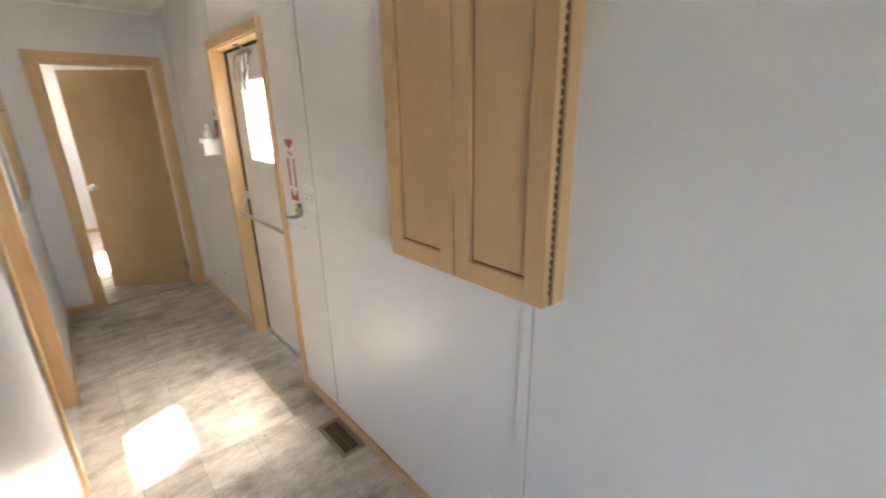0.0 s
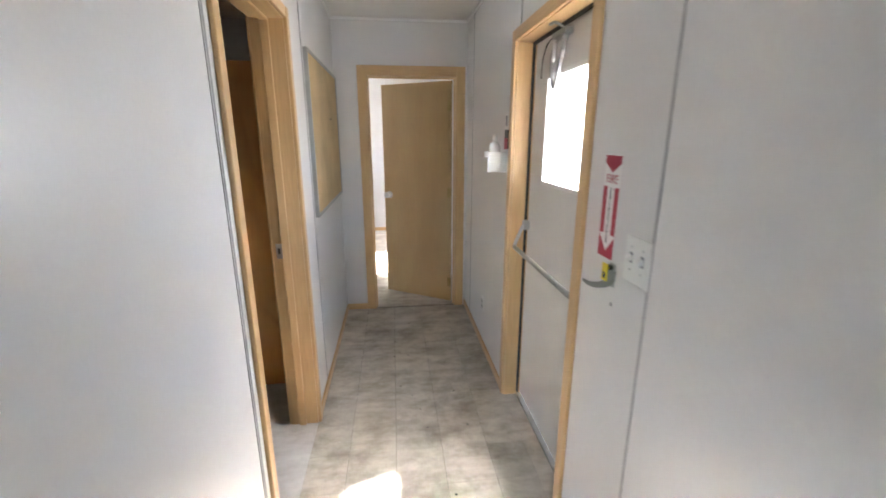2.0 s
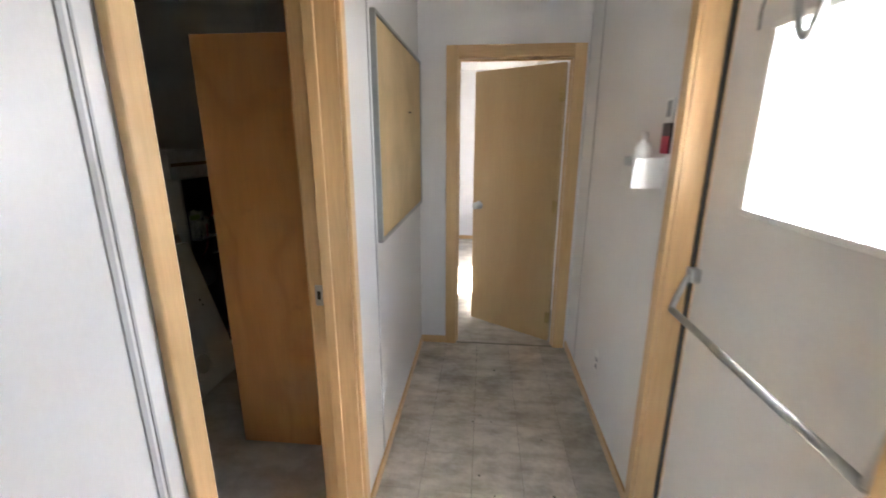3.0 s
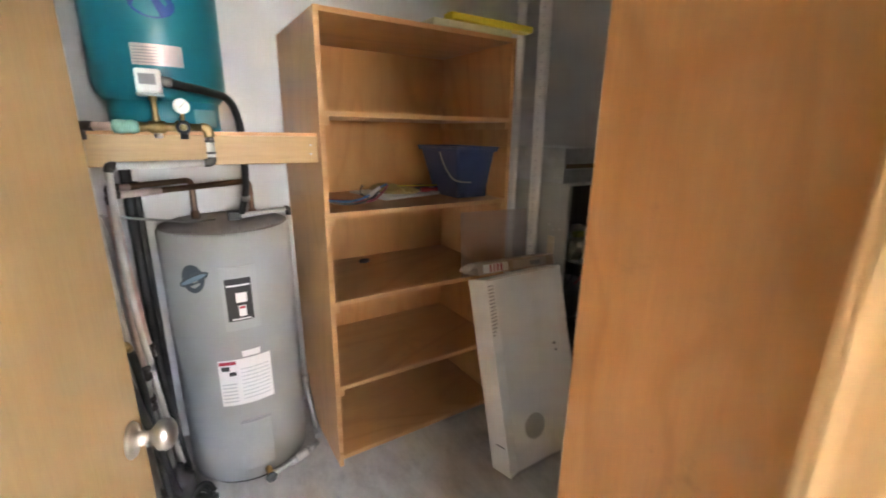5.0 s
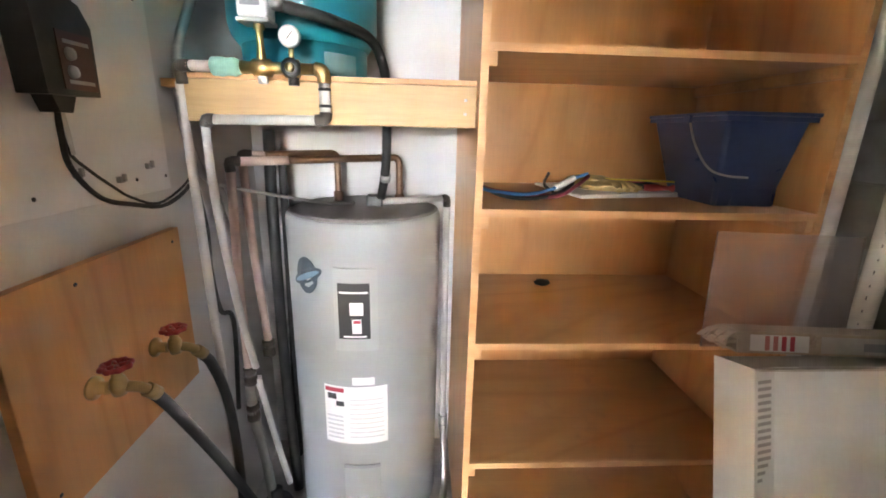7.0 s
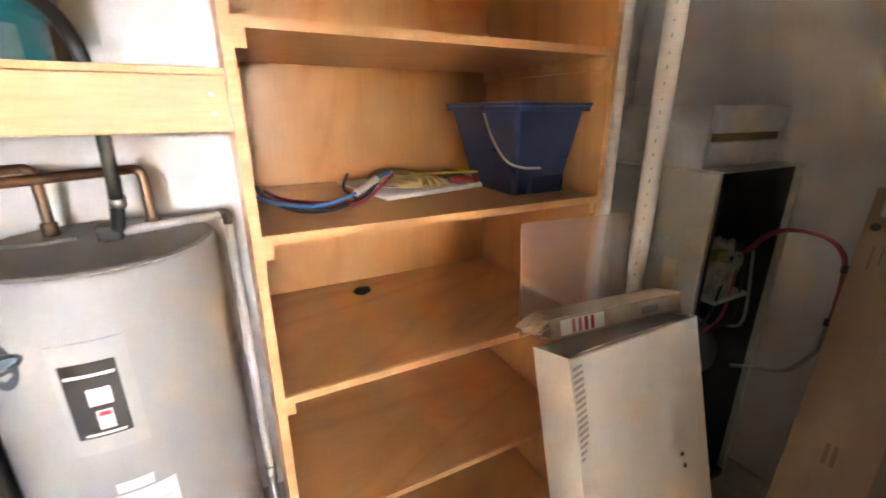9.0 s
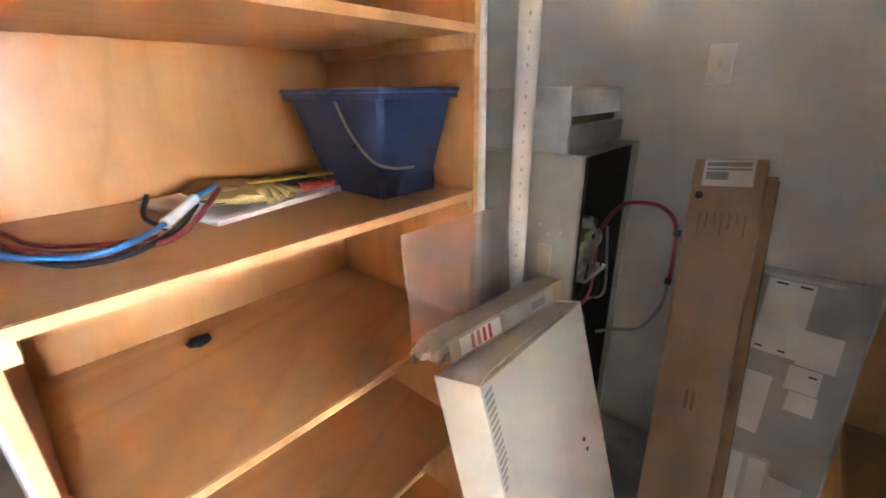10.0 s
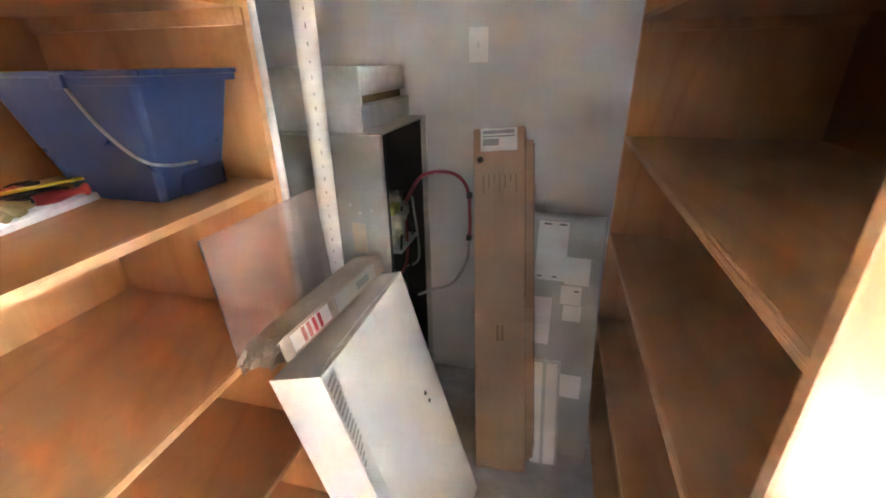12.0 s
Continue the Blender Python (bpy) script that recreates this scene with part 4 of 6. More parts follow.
relief = thing("relief_pipe", (-2.14, 1.59, 0), "white plastic overflow pipe beside the heater", "pipe")
part("outlet_box", box(-2.02, -1.97, 1.325, 1.375, 1.139, 1.175, 0.004), BLACKPL, relief)
part("pipe_arm", tube([(-2.0, 1.37, 1.152), (-2.10, 1.585, 1.15)], 0.011, 12, 1, curved=False), PEX, relief)
part("pipe_elbow", tube([(-2.095, 1.575, 1.15), (-2.103, 1.592, 1.15), (-2.104, 1.594, 1.12)], 0.0135, 12, 3), FITTING, relief)
part("pipe_drop", tube([(-2.104, 1.594, 1.125), (-2.06, 1.598, 0.26)], 0.012, 12, 1, curved=False), PEX, relief)
part("pipe_drop", tube([(-2.06, 1.598, 0.25), (-1.93, 1.60, 0.07), (-1.84, 1.59, 0.06)], 0.014, 12), ALU, relief)
part("coupling", rod((-2.062, 1.598, 0.28), (-2.058, 1.598, 0.22), 0.018, 14), ALU, relief)

# platform, beam and pressure tank
plat = thing("tank_platform", (-1.9, 1.2, 1.385), "pale pine beam and shelf that carry the pressure tank", "platform")
part("beam", box(-1.728, -1.69, 0.945, UY0 - 0.001, 1.387, 1.484, 0.003), PINE, plat)
part("edge_strip", box(-1.729, -1.6885, 0.946, UY0 - 0.002, 1.4845, 1.497, 0.002), PLYEDGE, plat)
part("deck", box(-2.255, -1.7295, 0.872, 1.39, 1.466, 1.486, 0.002), PLY_Y, plat)
for z in (1.42, 1.452):
    part("screw", lathe([(0.001, 0.0016), (0.004, 0.0012), (0.004, 0)], (-1.69, 1.607, z), 10, "x"), STEEL, plat)

TX, TY, TR = -1.965, 1.165, 0.203
tank = thing("pressure_tank", (TX, TY, 1.486), "teal steel well pressure tank on a pine platform", "pressure tank")
part("shell", lathe([(0.001, 1.58), (0.14, 1.583), (0.178, 1.595), (0.196, 1.618), (TR, 1.65), (TR, 2.12), (0.19, 2.19), (0.14, 2.25), (0.06, 2.275), (0.001, 2.28)], (TX, TY, 0), 64), TEAL, tank)
part("skirt", lathe([(0.165, 1.487), (0.172, 1.487), (0.172, 1.6), (0.165, 1.6)], (TX, TY, 0), 56), TEAL, tank)


def tank2_patch(u0, u1, z0, z1, lift, r=TR):
    bm = bmesh.new()
    rows = []
    for k in range(9):
        a = (u0 + (u1 - u0) * k / 8) / r
        rows.append([bm.verts.new((TX + (r + d) * math.cos(a), TY + (r + d) * math.sin(a), z)) for z, d in ((z0, lift), (z1, lift), (z1, lift + 0.0008), (z0, lift + 0.0008))])
    for a, b in zip(rows, rows[1:]):
        for i in range(4):
            bm.faces.new((a[i], a[(i + 1) % 4], b[(i + 1) % 4], b[i]))
    bm.faces.new(rows[0])
    bm.faces.new(rows[-1][::-1])
    return bm


lab = part("label", tank2_patch(-0.072, 0.07, 1.697, 1.76, 0.0006), surface("pale_pink_label", (0.62, 0.5, 0.47), 0.35, 0.2), tank, "pale metallic data label")
for k in range(6):
    part("print_bar", tank2_patch(-0.066, 0.0, 1.703 + k * 0.009, 1.706 + k * 0.009, 0.0016), GREYINK, lab)
part("label", tank2_patch(0.085, 0.185, 1.508, 1.57, 0.0006, 0.172), surface("teal_label", (0.16, 0.3, 0.32), 0.5), tank)
emblem = bmesh.new()
n = 28
ring = []
for k in range(n):
    a = 2 * math.pi * k / n
    u, z = 0.004 + 0.062 * math.cos(a), 1.875 + 0.04 * math.sin(a)
    ring.append((u / TR, z))
va = [emblem.verts.new((TX + (TR + 0.0006) * math.cos(u), TY + (TR + 0.0006) * math.sin(u), z)) for u, z in ring]
vb = [emblem.verts.new((TX + (TR + 0.0016) * math.cos(u), TY + (TR + 0.0016) * math.sin(u), z)) for u, z in ring]
for k in range(n):
    emblem.faces.new((va[k], va[(k + 1) % n], vb[(k + 1) % n], vb[k]))
emblem.faces.new(vb)
part("emblem", emblem, surface("emblem_blue", (0.02, 0.07, 0.3), 0.4), tank, "plain blue oval emblem")

man = thing("pump_manifold", (-1.665, 1.1, 1.5), "brass manifold with gauge and switch before the tank", "pipe manifold")
MX, MZ = -1.672, 1.508
part("elbow", tube([(MX - 0.02, 0.945, 1.47), (MX - 0.016, 0.945, MZ - 0.006), (MX - 0.008, 0.955, MZ), (MX, 0.98, MZ)], 0.0142, 12, 4), FITTING, man)
part("pipe", rod((MX, 0.972, MZ), (MX, 1.03, MZ), 0.0125, 14), PINKPIPE, man)
cor = lathe([(0.012, 1.022), (0.02, 1.026), (0.0215, 1.045), (0.019, 1.06), (0.021, 1.075), (0.015, 1.09)], (MX, 0, MZ), 18, "y")
part("corroded_union", cor, VERDIGRIS, man, "green corroded union")
part("body", lathe([(0.012, 1.088), (0.015, 1.09), (0.013, 1.112), (0.019, 1.118), (0.019, 1.155), (0.013, 1.16), (0.013, 1.185), (0.02, 1.188), (0.02, 1.218), (0.012, 1.222), (0.012, 1.262)], (MX, 0, MZ), 18, "y"), BRASS, man)
part("riser", lathe([(0.008, 1.52), (0.011, 1.525), (0.008, 1.55), (0.008, 1.585), (0.012, 1.588), (0.012, 1.604), (0.008, 1.608)], (MX, 1.136, 0), 14), BRASS, man)
part("plug", lathe([(0.009, 1.474), (0.011, 1.476), (0.011, 1.49)], (MX, 1.136, 0), 12), PEX, man)
part("switch_box", box(MX - 0.035, MX + 0.025, 1.098, 1.165, 1.606, 1.675, 0.008), WHITEPL, man, "white pressure switch cover")
part("switch_base", box(MX - 0.037, MX + 0.027, 1.096, 1.167, 1.598, 1.607, 0.003), GREYMETAL, man)
part("switch_text", box(MX + 0.0252, MX + 0.0258, 1.108, 1.15, 1.63, 1.66), GREYINK, man)
g = part("gauge", lathe([(0.001, 0), (0.021, 0), (0.0235, 0.003), (0.0235, 0.014), (0.0215, 0.016)], (MX + 0.008, 1.207, 1.572), 28, "x"), STEEL, man, "round pressure gauge")
part("dial", lathe([(0.001, 0.0165), (0.0205, 0.0162), (0.0205, 0.015)], (MX + 0.008, 1.207, 1.572), 28, "x"), PAPER, g)
part("needle", box(MX + 0.0252, MX + 0.0262, 1.2062, 1.2078, 1.564, 1.588, 0, Matrix.Translation((0, 1.207, 1.572)) @ Matrix.Rotation(radians(-40), 4, "X") @ Matrix.Translation((0, -1.207, -1.572))), INK, g)
part("gauge_stem", rod((MX + 0.012, 1.207, 1.552), (MX + 0.006, 1.205, 1.518), 0.006, 10), BRASS, man)
vb2 = part("valve", lathe([(0.012, -0.006), (0.021, -0.004), (0.021, 0.022), (0.014, 0.026)], (MX, 1.205, MZ), 16, "x"), BLACKPL, man, "black valve knob")
part("valve_cap", lathe([(0.001, 0.034), (0.009, 0.033), (0.011, 0.026)], (MX, 1.205, MZ), 12, "x"), BRASS, vb2)
part("valve_foot", rod((MX, 1.205, MZ - 0.016), (MX, 1.205, 1.472), 0.012, 12), BLACKPL, man)
part("elbow", tube([(MX, 1.255, MZ), (MX, 1.268, MZ - 0.002), (MX, 1.273, MZ - 0.012), (MX, 1.274, MZ - 0.03)], 0.016, 12, 4), BRASS, man)
part("drop", rod((MX, 1.274, 1.48), (MX, 1.274, 1.41), 0.0125, 14), PEX, man)
for z in (1.478, 1.462, 1.425):
    part("clamp", lathe([(0.0128, 0), (0.0146, 0.001), (0.0146, 0.006), (0.0128, 0.007)], (MX, 1.274, z), 16), BLACKPL, man)
part("elbow", tube([(MX, 1.274, 1.415), (MX, 1.273, 1.402), (MX, 1.265, 1.397), (MX, 1.25, 1.396)], 0.0138, 12, 4), FITTING, man)
part("return_tube", tube([(MX, 1.252, 1.396), (MX + 0.002, 1.01, 1.392)], 0.0115, 12, 1, curved=False), PEX, man)
part("elbow", tube([(MX + 0.002, 1.016, 1.392), (MX + 0.003, 1.0, 1.392), (MX + 0.003, 0.996, 1.375)], 0.0135, 12, 3), FITTING, man)
hose = part("black_hose", tube([(MX - 0.005, 1.168, 1.642), (MX - 0.02, 1.21, 1.636), (-1.74, 1.29, 1.625), (-1.84, 1.36, 1.61), (-1.885, 1.392, 1.55), (-1.89, 1.40, 1.45), (-1.905, 1.395, 1.28), (-1.95, 1.375, 1.172)], 0.0135, 12), RUBBER, man, "black flexible hose")
part("hose_nut", rod((MX - 0.004, 1.162, 1.643), (MX - 0.010, 1.19, 1.64), 0.0145, 10), STEEL, man)
part("hose_clamp", rod((-1.915, 1.393, 1.248), (-1.922, 1.391, 1.228), 0.016, 14), STEEL, man)

# ---- closet's south wall ----
pan = thing("white_backboard", (-1.45, 0.87, 1.235), "white painted plywood panel on the closet wall", "panel")
part("board", box(-1.68, -1.205, 0.8705, 0.89, 1.228, 1.655, 0.0015), WHITE, pan)
for x, z in ((-1.31, 1.258), (-1.64, 1.63), (-1.665, 1.26), (-1.56, 1.262)):
    part("screw", lathe([(0.001, 0.0015), (0.004, 0.001), (0.004, 0)], (x, 0.89, z), 8, "y"), INK, pan)
ctl = thing("pump_controller", (-1.33, 0.89, 1.42), "black plastic control box with wires on a white board", "control box")
part("case", prism([(-1.322, 1.418), (-1.318, 1.566), (-1.385, 1.572), (-1.415, 1.56), (-1.434, 1.53), (-1.43, 1.42)], 0.8905, 0.938, "y"), BLACKPL, ctl)
PLATE = surface("dark_red_plate", (0.06, 0.022, 0.022), 0.5)
pl = part("face_plate", box(-1.425, -1.355, 0.9384, 0.94, 1.428, 1.515), PLATE, ctl, "dark red dial plate")
for z in (1.482, 1.455):
    part("dial", lathe([(0.001, 0.006), (0.009, 0.005), (0.0105, 0)], (-1.375, 0.94, z), 14, "y"), GREYINK, pl)
for z in (1.50, 1.44):
    part("print_bar", box(-1.418, -1.365, 0.9402, 0.9406, z - 0.003, z + 0.003), GREYINK, pl)
part("gland", prism([(-1.335, 1.4178), (-1.382, 1.4178), (-1.37, 1.392), (-1.345, 1.392)], 0.9, 0.932, "y"), BLACKPL, ctl)
part("wire", tube([(-1.357, 0.918, 1.40), (-1.36, 0.913, 1.355), (-1.38, 0.902, 1.30), (-1.44, 0.899, 1.24), (-1.53, 0.899, 1.213), (-1.61, 0.905, 1.197), (-1.69, 0.91, 1.215), (-1.77, 0.905, 1.25)], 0.0048, 8), RUBBER, ctl, "black cable")
part("wire", tube([(-1.355, 0.916, 1.40), (-1.375, 0.908, 1.33), (-1.42, 0.90, 1.295), (-1.48, 0.897, 1.255), (-1.52, 0.899, 1.23), (-1.60, 0.904, 1.205), (-1.70, 0.912, 1.235), (-1.78, 0.905, 1.28)], 0.003, 8), RUBBER, ctl)
part("wire", tube([(-1.36, 0.922, 1.395), (-1.366, 0.92, 1.36), (-1.378, 0.912, 1.325)], 0.0035, 6), PEX, ctl)
for x, z in ((-1.40, 1.288), (-1.505, 1.268), (-1.60, 1.288)):
    part("clip", boxes([(x - 0.007, x + 0.007, 0.89, 0.899, z - 0.006, z + 0.006), (x - 0.003, x + 0.003, 0.899, 0.906, z - 0.003, z + 0.012)], 0.001), ALU, ctl)
cond = single("flexible_conduit", tube([(-2.12, 0.9, 2.35), (-2.02, 0.895, 1.95), (-1.90, 0.893, 1.72), (-1.80, 0.893, 1.58), (-1.768, 0.893, 1.47), (-1.772, 0.895, 1.36), (-1.80, 0.9, 1.27), (-1.86, 0.92, 1.2), (-1.92, 0.93, 1.08)], 0.0125, 10, 10), ALU, "grey flexible cable conduit clipped to the wall", "conduit")
single("black_cable", tube([(-1.79, 0.89, 1.25), (-1.80, 0.90, 1.1), (-1.775, 0.91, 0.98), (-1.80, 0.91, 0.85), (-1.83, 0.93, 0.8), (-1.815, 0.92, 0.5)], 0.0075, 8), RUBBER, "black cable hanging down the closet corner", "cable")

ply = thing("plywood_backboard", (-1.44, 0.87, 0.72), "orange plywood square carrying two hose valves", "panel")
part("board", box(-1.683, -1.195, 0.8705, 0.89, 0.715, 1.13, 0.0015), PLY, ply)
for x, z in ((-1.35, 1.1), (-1.23, 0.76), (-1.65, 1.1)):
    part("screw", lathe([(0.001, 0.0015), (0.004, 0.001), (0.004, 0)], (x, 0.89, z), 8, "y"), INK, ply)


def hose_valve(x, z, lean):
    """A brass boiler valve with a red hand wheel and an angled hose spout."""
    v = thing("hose_valve", (x, 0.89, z), "brass hose valve with a red hand wheel", "valve", "valves on the plywood board")
    part("flange", lathe([(0.001, 0), (0.022, 0), (0.022, 0.006), (0.012, 0.01), (0.012, 0.03)], (x, 0.89, z), 18, "y"), BRASS, v)
    body = lathe([(0.001, -0.02), (0.012, -0.018), (0.016, 0), (0.013, 0.016), (0.009, 0.02), (0.009, 0.03), (0.005, 0.032), (0.005, 0.045)], (x - 0.008, 0.932, z), 16)
    part("body", body, BRASS, v)
    wheel = bmesh.new()
    n = 40
    c = Vector((x - 0.008, 0.934, z + 0.042))
    rings = []
    for k in range(n):
        a = 2 * math.pi * k / n
        rr = 0.0225 + 0.002 * math.cos(8 * a)
        ctr = c + Vector((rr * math.cos(a), rr * math.sin(a), 0))
        rings.append([wheel.verts.new(ctr + Vector((math.cos(a) * 0.0055 * math.cos(b), math.sin(a) * 0.0055 * math.cos(b), 0.0055 * math.sin(b)))) for b in [2 * math.pi * j / 8 for j in range(8)]])
    for k in range(n):
        for j in range(8):
            wheel.faces.new((rings[k][j], rings[k][(j + 1) % 8], rings[(k + 1) % n][(j + 1) % 8], rings[(k + 1) % n][j])).smooth = True
    for k in range(4):
        a = math.pi / 4 + k * math.pi / 2
        rod(c, c + Vector((0.022 * math.cos(a), 0.022 * math.sin(a), 0)), 0.004, 8, None, wheel)
    part("hand_wheel", wheel, REDPAINT, v, "red lobed hand wheel")
    part("spout", tube([(x - 0.012, 0.94, z - 0.004), (x - 0.025, 0.955, z - 0.014), (x - 0.042, 0.965, z - 0.034)], 0.0105, 12), BRASS, v)
    part("hose_nut", rod((x - 0.036, 0.962, z - 0.027), (x - 0.052, 0.97, z - 0.048), 0.0145, 10), BRASS, v)
    return v


hose_valve(-1.338, 0.898, 0)
hose_valve(-1.522, 0.882, 0)
single("garden_hose", tube([(-1.385, 0.967, 0.855), (-1.42, 0.975, 0.79), (-1.54, 0.985, 0.56), (-1.66, 1.0, 0.3), (-1.74, 1.01, 0.12), (-1.80, 1.05, 0.035), (-1.72, 1.11, 0.02), (-1.64, 1.05, 0.022)], 0.0125, 12, 8), RUBBER, "black rubber hose hanging from a brass valve", "hose", "black hoses")
single("garden_hose", tube([(-1.568, 0.967, 0.84), (-1.60, 0.972, 0.79), (-1.645, 0.975, 0.66), (-1.655, 0.98, 0.5), (-1.635, 0.99, 0.28), (-1.60, 1.02, 0.1), (-1.63, 1.08, 0.02), (-1.70, 1.12, 0.055)], 0.0125, 12, 8), RUBBER, "black rubber hose hanging from a brass valve", "hose", "black hoses")
pump = thing("small_pump", (-1.72, 1.07, 0), "dark pump and hose coils low in the closet corner", "pump")
part("motor", lathe([(0.001, 0), (0.05, 0), (0.055, 0.01), (0.055, 0.12), (0.045, 0.14), (0.02, 0.15), (0.02, 0.19), (0.001, 0.19)], (-1.80, 1.02, 0), 24), BLACKPL, pump)
for k in range(3):
    part("hose_coil", tube([(-1.72 + 0.06 * math.cos(a), 1.09 + 0.045 * math.sin(a), 0.018 + k * 0.02 + 0.02 * math.sin(a * 2 + k)) for a in [i * 0.55 + k for i in range(12)]], 0.011, 10, 4), RUBBER, pump)
part("red_cap", rod((-1.66, 1.02, 0.012), (-1.63, 1.035, 0.016), 0.012, 12), REDPAINT, pump)
single("wall_conduit", tube([(-1.235, 0.879, 0.7), (-1.30, 0.879, 0.01)], 0.007, 8, 1, curved=False), PEX, "thin white tube on the closet wall", "pipe")


# ---- things on and before the shelves ----
def tapered(x0, x1, y0, y1, z0, X0, X1, Y0, Y1, z1):
    """The eight corners of an open-topped tapered body as two rings."""
    return [(x0, y0, z0), (x1, y0, z0), (x1, y1, z0), (x0, y1, z0)], [(X0, Y0, z1), (X1, Y0, z1), (X1, Y1, z1), (X0, Y1, z1)]


pail = thing("blue_pail", (-1.83, 2.4, 1.193), "scuffed square blue plastic pail with a wire handle", "bucket")
bm = bmesh.new()
lo, hi = tapered(-1.99, -1.762, 2.33, 2.5, 1.194, -2.02, -1.672, 2.262, 2.485, 1.435)
lo2, hi2 = tapered(-1.986, -1.766, 2.334, 2.496, 1.199, -2.016, -1.676, 2.266, 2.481, 1.435)
A, B, C, D = [[bm.verts.new(q) for q in r] for r in (lo, hi, hi2, lo2)]
for p, q in ((A, B), (B, C), (C, D)):
    for k in range(4):
        bm.faces.new((p[k], p[(k + 1) % 4], q[(k + 1) % 4], q[k]))
bm.faces.new(A[::-1])
bm.faces.new(D)
upright = [e for e in bm.edges if abs(e.verts[0].co.z - e.verts[1].co.z) > 0.1]
bmesh.ops.bevel(bm, geom=upright, offset=0.011, segments=3, affect="EDGES", profile=0.5)
for f in bm.faces:
    f.smooth = f.calc_area() < 0.003
part("shell", bm, BLUE, pail)
part("rim", boxes([(-2.032, -1.66, 2.25, 2.264, 1.435, 1.445), (-2.032, -1.66, 2.483, 2.497, 1.435, 1.445), (-2.032, -2.018, 2.264, 2.483, 1.435, 1.445), (-1.674, -1.66, 2.264, 2.483, 1.435, 1.445)], 0.003), BLUE, pail)
part("rim_skirt", boxes([(-2.028, -1.664, 2.254, 2.257, 1.422, 1.435), (-1.667, -1.664, 2.257, 2.493, 1.422, 1.435)], 0.001), BLUE, pail)
part("foot_band", boxes([(-1.775, -1.742, 2.372, 2.494, 1.196, 1.252)], 0.006), BLUE, pail)
part("wire_handle", tube([(-1.805, 2.245, 1.43), (-1.75, 2.24, 1.36), (-1.69, 2.245, 1.305), (-1.662, 2.275, 1.288), (-1.655, 2.33, 1.284)], 0.0028, 8), STEEL, pail, "thin steel wire handle")
part("handle_ear", box(-1.818, -1.792, 2.238, 2.2455, 1.418, 1.44, 0.002), BLUE, pail)

SHELF = 1.193
lv = thing("cable_bundle", (-1.9, 1.8, SHELF), "loose red, blue and black cables coiled on the shelf", "cable")
BLUEW = surface("blue_wire", (0.04, 0.17, 0.42), 0.4)
REDW = surface("red_wire", (0.3, 0.045, 0.06), 0.45)
for pts, r, mt in (
        ([(-2.05, 1.675, 1.225), (-1.93, 1.69, 1.215), (-1.82, 1.74, 1.203), (-1.785, 1.80, 1.202), (-1.80, 1.86, 1.206), (-1.84, 1.92, 1.218), (-1.90, 1.97, 1.235)], 0.0075, RUBBER),
        ([(-2.0, 1.66, 1.213), (-1.88, 1.70, 1.212), (-1.80, 1.77, 1.212), (-1.80, 1.83, 1.216), (-1.84, 1.905, 1.23), (-1.885, 1.965, 1.25), (-1.92, 2.02, 1.262)], 0.007, BLUEW),
        ([(-2.08, 1.67, 1.222), (-1.95, 1.70, 1.21), (-1.85, 1.76, 1.206), (-1.81, 1.84, 1.203), (-1.80, 1.90, 1.21), (-1.845, 1.965, 1.236), (-1.91, 2.02, 1.256)], 0.0075, REDW),
        ([(-2.1, 1.70, 1.205), (-1.97, 1.73, 1.203), (-1.88, 1.80, 1.203), (-1.84, 1.88, 1.205)], 0.006, REDW),
        ([(-1.86, 1.90, 1.21), (-1.90, 1.88, 1.23), (-1.93, 1.90, 1.262)], 0.006, RUBBER)):
    part("cable", tube(pts, r * 0.78, 8), mt, lv)
part("sleeve", tube([(-1.832, 1.892, 1.227), (-1.862, 1.935, 1.241), (-1.885, 1.965, 1.251)], 0.0095, 10), WHITEPL, lv, "white wire sleeve")

mag = thing("booklet", (-2.0, 2.15, SHELF), "crumpled white booklet with red and black print", "booklet")
bm = bmesh.new()
n = 8
grid = {}
for layer in (0, 1):
    for i in range(n + 1):
        for j in range(n + 1):
            s, t = i / n, j / n
            p = Vector((-1.855, 1.985, 0)) * (1 - s) * (1 - t) + Vector((-1.93, 2.335, 0)) * s * (1 - t) + Vector((-2.19, 1.93, 0)) * (1 - s) * t + Vector((-2.20, 2.26, 0)) * s * t
            p.z = SHELF + 0.001 + layer * (0.008 + 0.006 * noise.noise(p * 9) + 0.005 * s)
            grid[layer, i, j] = bm.verts.new(p)
for i in range(n):
    for j in range(n):
        bm.faces.new([grid[1, i, j], grid[1, i + 1, j], grid[1, i + 1, j + 1], grid[1, i, j + 1]]).smooth = True
        bm.faces.new([grid[0, i, j], grid[0, i, j + 1], grid[0, i + 1, j + 1], grid[0, i + 1, j]])
for i in range(n):
    bm.faces.new([grid[0, i, 0], grid[0, i + 1, 0], grid[1, i + 1, 0], grid[1, i, 0]])
    bm.faces.new([grid[0, i, n], grid[1, i, n], grid[1, i + 1, n], grid[0, i + 1, n]])
    bm.faces.new([grid[0, 0, i], grid[1, 0, i], grid[1, 0, i + 1], grid[0, 0, i + 1]])
    bm.faces.new([grid[0, n, i], grid[0, n, i + 1], grid[1, n, i + 1], grid[1, n, i]])
part("booklet_body", bm, PAPER, mag)
rz = Matrix.Translation((-1.965, 2.16, SHELF + 0.018)) @ Matrix.Rotation(radians(102), 4, "Z")
part("print_bar", box(-0.03, 0.10, -0.012, 0.012, 0, 0.002, 0, rz), INK, mag)
part("print_bar", box(0.06, 0.15, -0.045, -0.022, 0, 0.0024, 0, rz), REDPAINT, mag)
